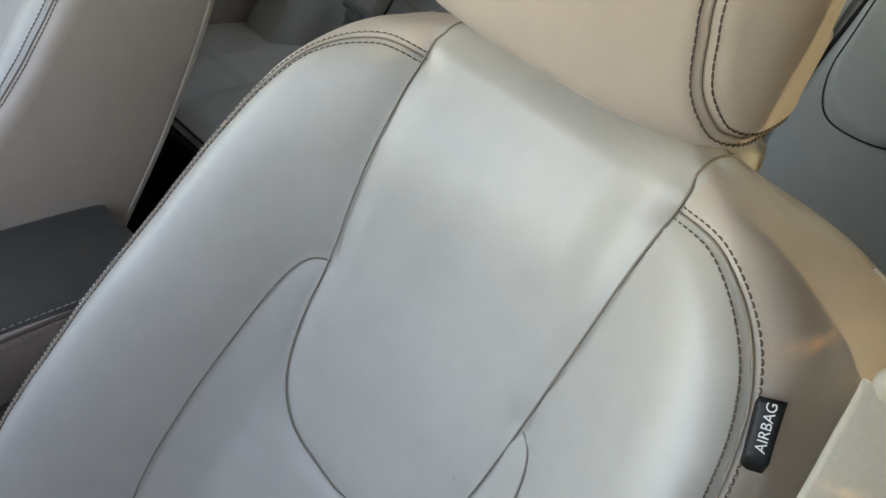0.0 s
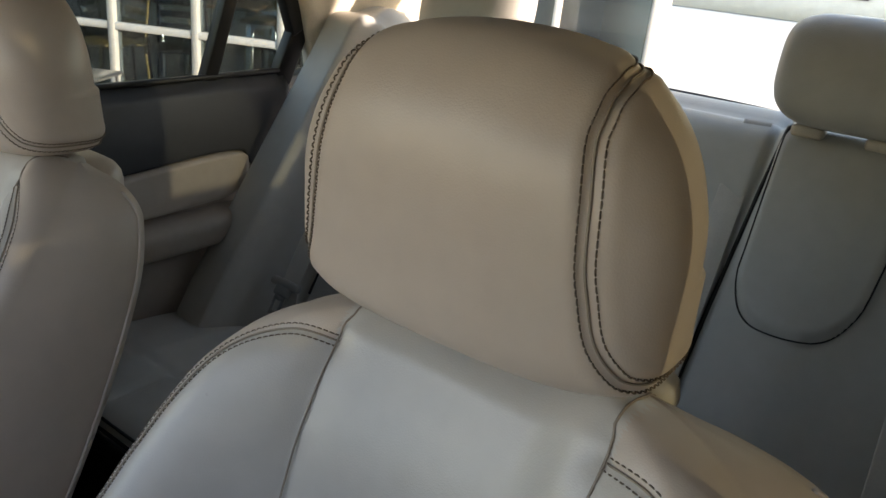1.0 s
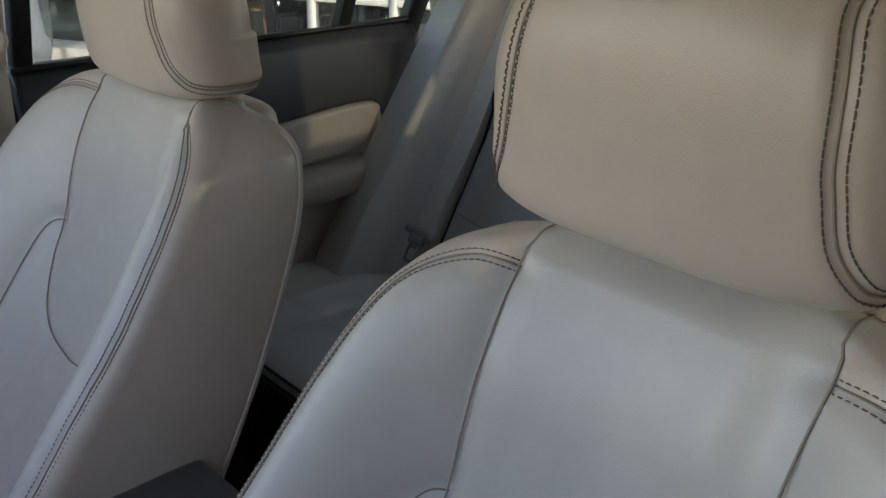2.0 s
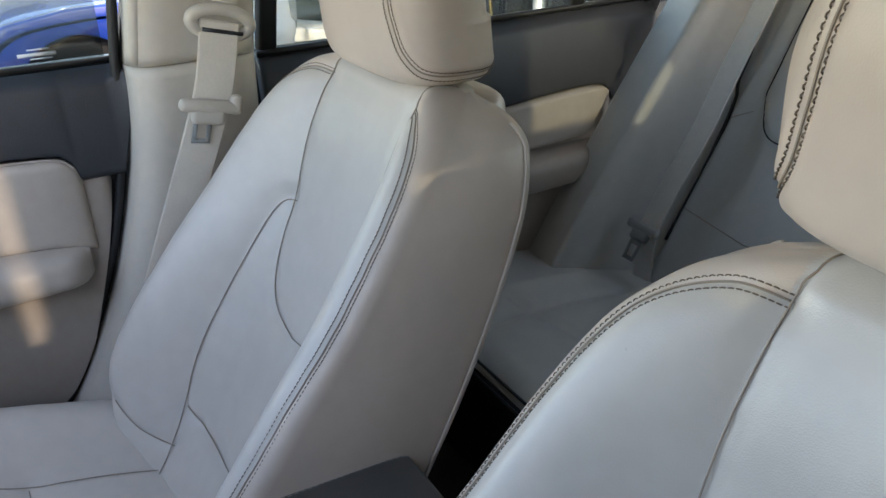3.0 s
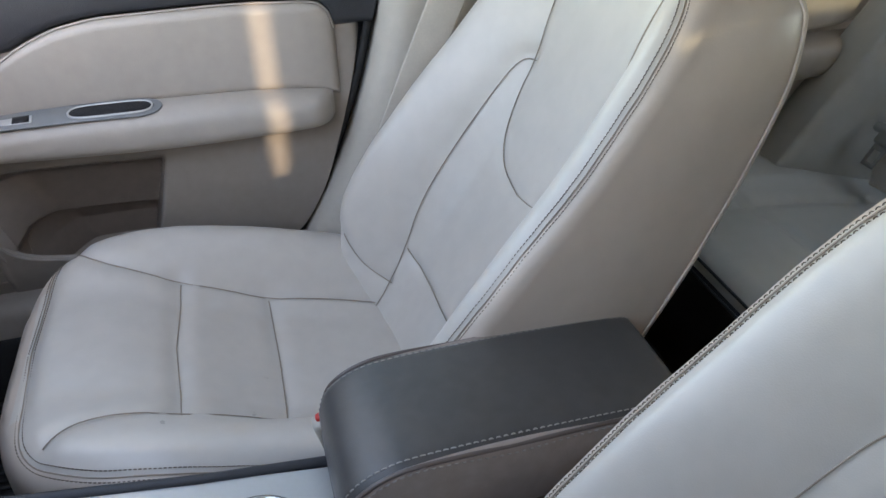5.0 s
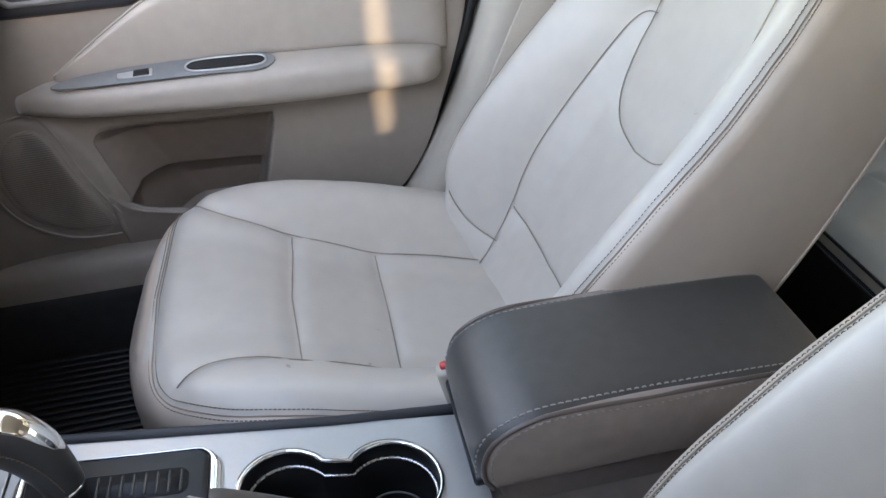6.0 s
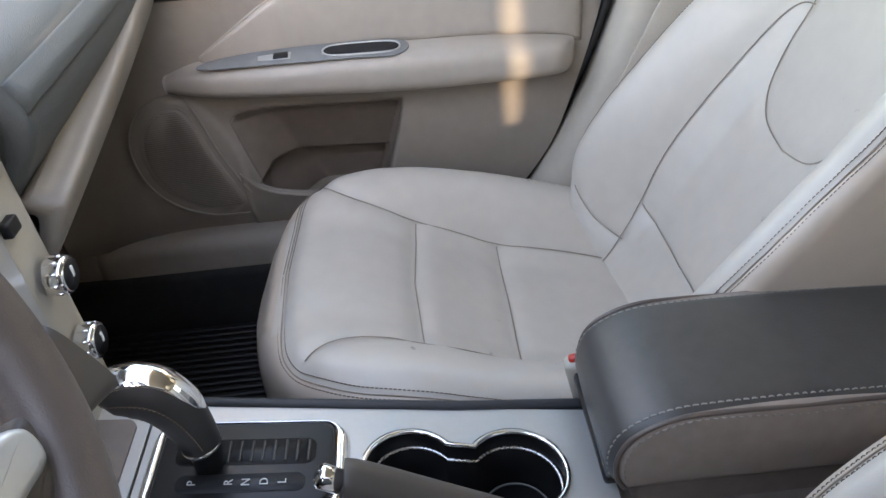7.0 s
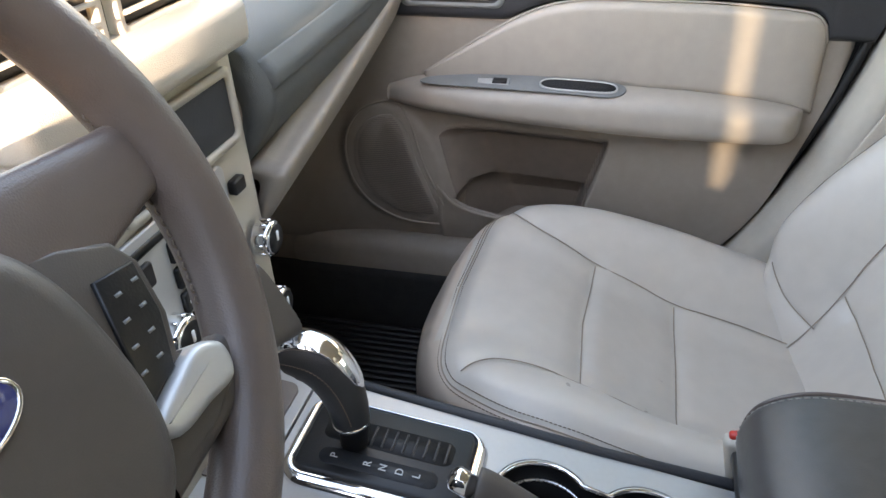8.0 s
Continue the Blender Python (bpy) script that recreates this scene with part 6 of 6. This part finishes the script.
# ---- driver side details ----
tag_b = thing("airbag_tag", "black woven safety tag sewn on the driver seat", "label")


def on_driver_back(x, q, w):
    p, n = on_back([(x, q)])
    c = p[0] + n[0] * w
    w3 = wing_out(c[0], c[1], c[2])
    return (w3[0] - 0.37, w3[1], w3[2])


tag_p = np.array([[on_driver_back(-0.2075 - 0.008 * u - 0.012 * v + 0.0015 * u * v, 0.594 + 0.003 * u - 0.031 * v, 0.005 + 0.005 * u) for u in np.linspace(0, 1, 8)] for v in np.linspace(0, 1, 10)])
part("cloth", thick_y(grid(tag_p), -0.0015), RUBBER, tag_b, "black woven cloth")
c0, cu, cv = Vector(tag_p[4, 4]), Vector(tag_p[5, 7] - tag_p[5, 0]).normalized(), Vector(tag_p[0, 4] - tag_p[9, 4]).normalized()
cn = cv.cross(cu).normalized()
if cn.y < 0:
    cn = -cn
mm = Matrix((cv, cn.cross(cv), cn)).transposed().to_4x4()
label_text("lettering", "AIRBAG", 0.0080, WHITE, tag_b, Matrix.Translation(c0 + cn * 0.0022) @ mm, "white safety lettering")

# ---- outside ----
ground = mesh_object("ground", [(-400, -400, 0), (400, -400, 0), (400, 400, 0), (-400, 400, 0)], [(0, 1, 2, 3)], ASPHALT, False)
tagged(ground, "grey asphalt car park", "ground", kind="structure")

# Pale ground added to brighten the washed-out view through the rear window.
pavement = mesh_object("pavement", *rbox(60, 26, 0.02, 0.0, at=(-6, -18, 0.0)), CONCRETE, False)
tagged(pavement, "pale concrete forecourt behind the car", "pavement", kind="structure")

# shop front, beside and behind the car
SHOP = pose(3.90, -2.96, 0, 0, 0, 29)
shop = thing("shop_front", "glazed shop front with white frames", "building", kind="structure")
shop.matrix_world = SHOP
part("base", rbox(7.2, 0.16, 0.12, 0.01, at=(0.6, 0, 0.06)), CONCRETE, shop)
for k in range(13):
    part("mullion", rbox(0.05, 0.10, 3.0, 0.006, 1, at=(-3.0 + k * 0.60, 0, 1.6)), WHITEPAINT, shop)
for z in (0.14, 0.625, 1.75, 3.05):
    part("transom", rbox(7.2, 0.085, 0.05, 0.006, 1, at=(0.6, 0, z)), WHITEPAINT, shop)
for k in range(12):
    sg = part("pane", rbox(0.55, 0.006, 2.9, 0.0, at=(-2.7 + k * 0.60, 0, 1.62)), SHOPGLASS, shop)
    sg.visible_shadow = False
part("fascia", rbox(7.2, 0.5, 1.4, 0.02, at=(0.6, -0.1, 3.78)), WALLPAINT, shop)
part("room_floor", rbox(7.2, 4.5, 0.04, 0.0, at=(0.6, -2.3, 0.02)), GREYPLASTIC, shop)
part("room_back", rbox(7.2, 0.1, 3.1, 0.0, at=(0.6, -4.5, 1.55)), WALLPAINT, shop)
part("room_side", rbox(0.1, 4.5, 3.1, 0.0, at=(-3.05, -2.3, 1.55)), WALLPAINT, shop)
part("room_end", rbox(0.1, 4.5, 3.1, 0.0, at=(4.25, -2.3, 1.55)), WALLPAINT, shop)
part("room_ceiling", rbox(7.2, 4.5, 0.1, 0.0, at=(0.6, -2.3, 3.12)), WALLPAINT, shop)


def cafe_chair(label, mat, seatmat):
    c = thing("cafe_chair", label, "chair", group="shop chairs")
    for sx in (-1, 1):
        part("front_leg", tube([(sx * 0.19, 0.19, 0.0), (sx * 0.18, 0.17, 0.44)], 0.011, 8), mat, c)
        part("rear_leg", tube([(sx * 0.19, -0.22, 0.0), (sx * 0.18, -0.18, 0.44), (sx * 0.17, -0.24, 0.84)], 0.011, 8), mat, c)
    part("seat", rbox(0.40, 0.40, 0.025, 0.01, 2, at=(0, 0, 0.45)), seatmat, c)
    part("back_rail", tube([(-0.17, -0.24, 0.84), (0, -0.27, 0.86), (0.17, -0.24, 0.84)], 0.011, 8), mat, c)
    for k in range(3):
        part("slat", rbox(0.32, 0.012, 0.05, 0.004, 1, at=(0, -0.215 - 0.02 * k, 0.58 + k * 0.09)), seatmat, c)
    return c


def shop_table(label, mat):
    t = thing("shop_table", label, "table", group="shop tables")
    part("top", rbox(0.80, 0.80, 0.03, 0.008, 2, at=(0, 0, 0.74)), mat, t)
    for sx in (-1, 1):
        for sy in (-1, 1):
            part("leg", rbox(0.04, 0.04, 0.72, 0.006, 1, at=(sx * 0.35, sy * 0.35, 0.365)), STEEL, t)
    return t


chair = cafe_chair("dark metal chair behind the shop window", BLACK, BLACK)
chair.matrix_world = SHOP @ pose(0.30, -0.45, 0, 0, 0, 30)
copy_thing(chair, SHOP @ pose(1.0, -0.75, 0, 0, 0, 100))
copy_thing(chair, SHOP @ pose(-0.35, -1.0, 0, 0, 0, -40))
tan = cafe_chair("tan wooden chair behind the shop window", TANWOOD, TANWOOD)
tan.matrix_world = SHOP @ pose(0.85, -0.35, 0, 0, 0, -30)
copy_thing(tan, SHOP @ pose(-0.7, -1.5, 0, 0, 0, 160))
copy_thing(tan, SHOP @ pose(0.1, -1.9, 0, 0, 0, 60))
steel = cafe_chair("bright metal chair outside the shop window", STEEL, STEEL)
steel.matrix_world = pose(3.75, -1.98, 0, 0, 0, 120)
table = shop_table("brown shop table near the window", BROWNWOOD)
table.matrix_world = SHOP @ pose(0.35, -1.15, 0, 0, 0, 10)
copy_thing(table, SHOP @ pose(-0.62, -0.55, 0, 0, 0, 5))
copy_thing(table, SHOP @ pose(1.3, -1.7, 0, 0, 0, 0))
cloth = thing("folded_cloth", "pale blue cloth heaped on a shop table", "cloth")
rows = [[(0.30 * u, 0.16 * v, 0.07 * (1 - u * u) * (1 - v * v) + 0.012 * math.sin(7 * u + 3 * v)) for v in np.linspace(-1, 1, 16)] for u in np.linspace(-1, 1, 24)]
part("fold", grid(np.array(rows)), CLOTHBLUE, cloth)
cloth.matrix_world = SHOP @ pose(-0.60, -0.50, 0.765)

# white drum
drum = thing("white_drum", "white plastic drum on the car park", "drum")
part("body", lathe([(0.001, 0.0), (0.235, 0.0), (0.245, 0.03), (0.235, 0.10), (0.235, 0.34), (0.25, 0.36), (0.25, 0.40), (0.235, 0.42), (0.235, 0.70), (0.25, 0.72), (0.25, 0.76), (0.225, 0.78), (0.215, 0.92), (0.20, 0.94), (0.001, 0.94)], 36), WHITEPAINT, drum)
drum.matrix_world = pose(2.6, -0.55, 0) @ Matrix.Diagonal((0.62, 0.62, 1.0, 1))

# blue utility vehicle with a dark wheel arch
cart = thing("blue_utility_vehicle", "glossy blue small vehicle with dark wheel arch", "vehicle")
bodyrows = []
for x in np.linspace(3.0, 4.1, 14):
    k = abs((x - 3.55) / 0.55)
    prof = spline([(0.46, 0.50), (0.47, 0.60), (0.44, 0.72), (0.34, 0.80), (0.10, 0.835), (-0.30, 0.85), (-0.80, 0.87)], 40)
    bodyrows.append([(x, y - 0.03 * k ** 4, z - 0.05 * k ** 4) for y, z in prof])
part("bonnet", thick_y(grid(np.array(bodyrows)), -0.02), BLUEPAINT, cart, "glossy blue bonnet")
arch = [(-0.16 - 0.0, 0.50)] + [(0.09 + 0.235 * math.cos(a), 0.50 + 0.225 * math.sin(a)) for a in np.linspace(math.pi, 0, 24)]
flank = [(0.46, 0.50), (0.46, 0.62), (0.43, 0.72), (0.34, 0.79), (0.10, 0.83), (-0.30, 0.845), (-0.80, 0.86), (-0.80, 0.40), (-0.16, 0.40)] + arch[1:]
part("fender", plate(flank, 0.05, 0.012, 2, to=lambda u, v, w: (3.05 - w, u, v)), BLUEPAINT, cart, "blue fender")
part("arch_liner", rbox(0.6, 0.50, 0.28, 0.05, 2, at=(3.38, 0.09, 0.58)), BLACK, cart)
wh = part("wheel", lathe([(0.10, -0.09), (0.19, -0.10), (0.225, -0.06), (0.225, 0.06), (0.19, 0.10), (0.10, 0.09), (0.08, 0.0)], 32, "x", at=(3.12, 0.09, 0.225)), RUBBER, cart, "black tyre")
part("hub", lathe([(0.10, -0.092), (0.04, -0.10), (0.001, -0.10)], 24, "x", at=(3.12, 0.09, 0.225)), STEEL, wh)
part("headlamp", rbox(0.06, 0.075, 0.19, 0.03, 4, at=(3.02, 0.405, 0.70), turn=pose(0, 0, 0, 16)), PALEGREY, cart, "pale headlamp")
part("bumper", rbox(0.9, 0.12, 0.14, 0.04, 3, at=(3.5, 0.48, 0.50)), BLACK, cart, "black bumper")

# ribbed loading ramp and the grey van behind it
ramp = thing("loading_ramp", "grey ribbed metal loading ramp", "ramp")
part("deck", rbox(0.9, 0.55, 0.03, 0.005, 1, at=(3.45, 0.85, 0.56)), PALEGREY, ramp)
for k in range(16):
    part("rib", rbox(0.88, 0.010, 0.012, 0.003, 1, at=(3.45, 0.60 + k * 0.033, 0.578)), PALEGREY, ramp)
part("support", rbox(0.8, 0.06, 0.54, 0.01, 1, at=(3.45, 0.85, 0.27)), STEEL, ramp)
for yy in (0.66, 0.80):
    part("strut", tube([(3.0, yy, 0.40), (3.15, yy + 0.10, 0.95)], 0.014, 8), BLACK, ramp)
van = thing("grey_van", "blue-grey parked van with dark windows", "van")
vrow = []
for y in np.linspace(-1.6, 3.2, 20):
    vrow.append([(5.0 + dx, y, z) for dx, z in spline([(0.05, 0.25), (0.0, 0.45), (0.0, 0.95), (0.12, 1.25), (0.30, 1.75), (0.6, 1.95)], 24)])
part("side", thick(grid(np.array(vrow)), 0.05), material("blue_grey_car_paint", (0.05, 0.066, 0.082), 0.3, vary=0.06, grain=6, bump=0.0, coat=0.8), van, "blue-grey painted side")
part("window", rbox(0.02, 1.6, 0.45, 0.02, 2, at=(5.17, 0.9, 1.45), turn=pose(0, 0, 0, 0, 18, 0)), TINTED, van)
part("sill_trim", rbox(0.06, 4.6, 0.10, 0.02, 2, at=(4.98, 0.8, 0.42)), BLACK, van)
for yy in (-0.6, 2.2):
    part("tyre", lathe([(0.17, -0.10), (0.29, -0.11), (0.32, -0.07), (0.32, 0.07), (0.29, 0.11), (0.17, 0.10)], 32, "x", at=(5.06, yy, 0.32)), RUBBER, van)

# building far behind the car, its pale walls standing in for glare
far = thing("far_building", "pale building behind the car park", "building")
part("wall", rbox(34, 0.6, 2.8, 0.0, at=(-4, -32, 1.4)), WALLPAINT, far)
for k in range(9):
    part("window", rbox(1.6, 0.1, 1.2, 0.02, 1, at=(-16 + k * 3.0, -31.66, 1.6)), TINTED, far)
part("parapet", rbox(34.4, 0.8, 0.3, 0.02, 1, at=(-4, -32, 2.95)), CONCRETE, far)
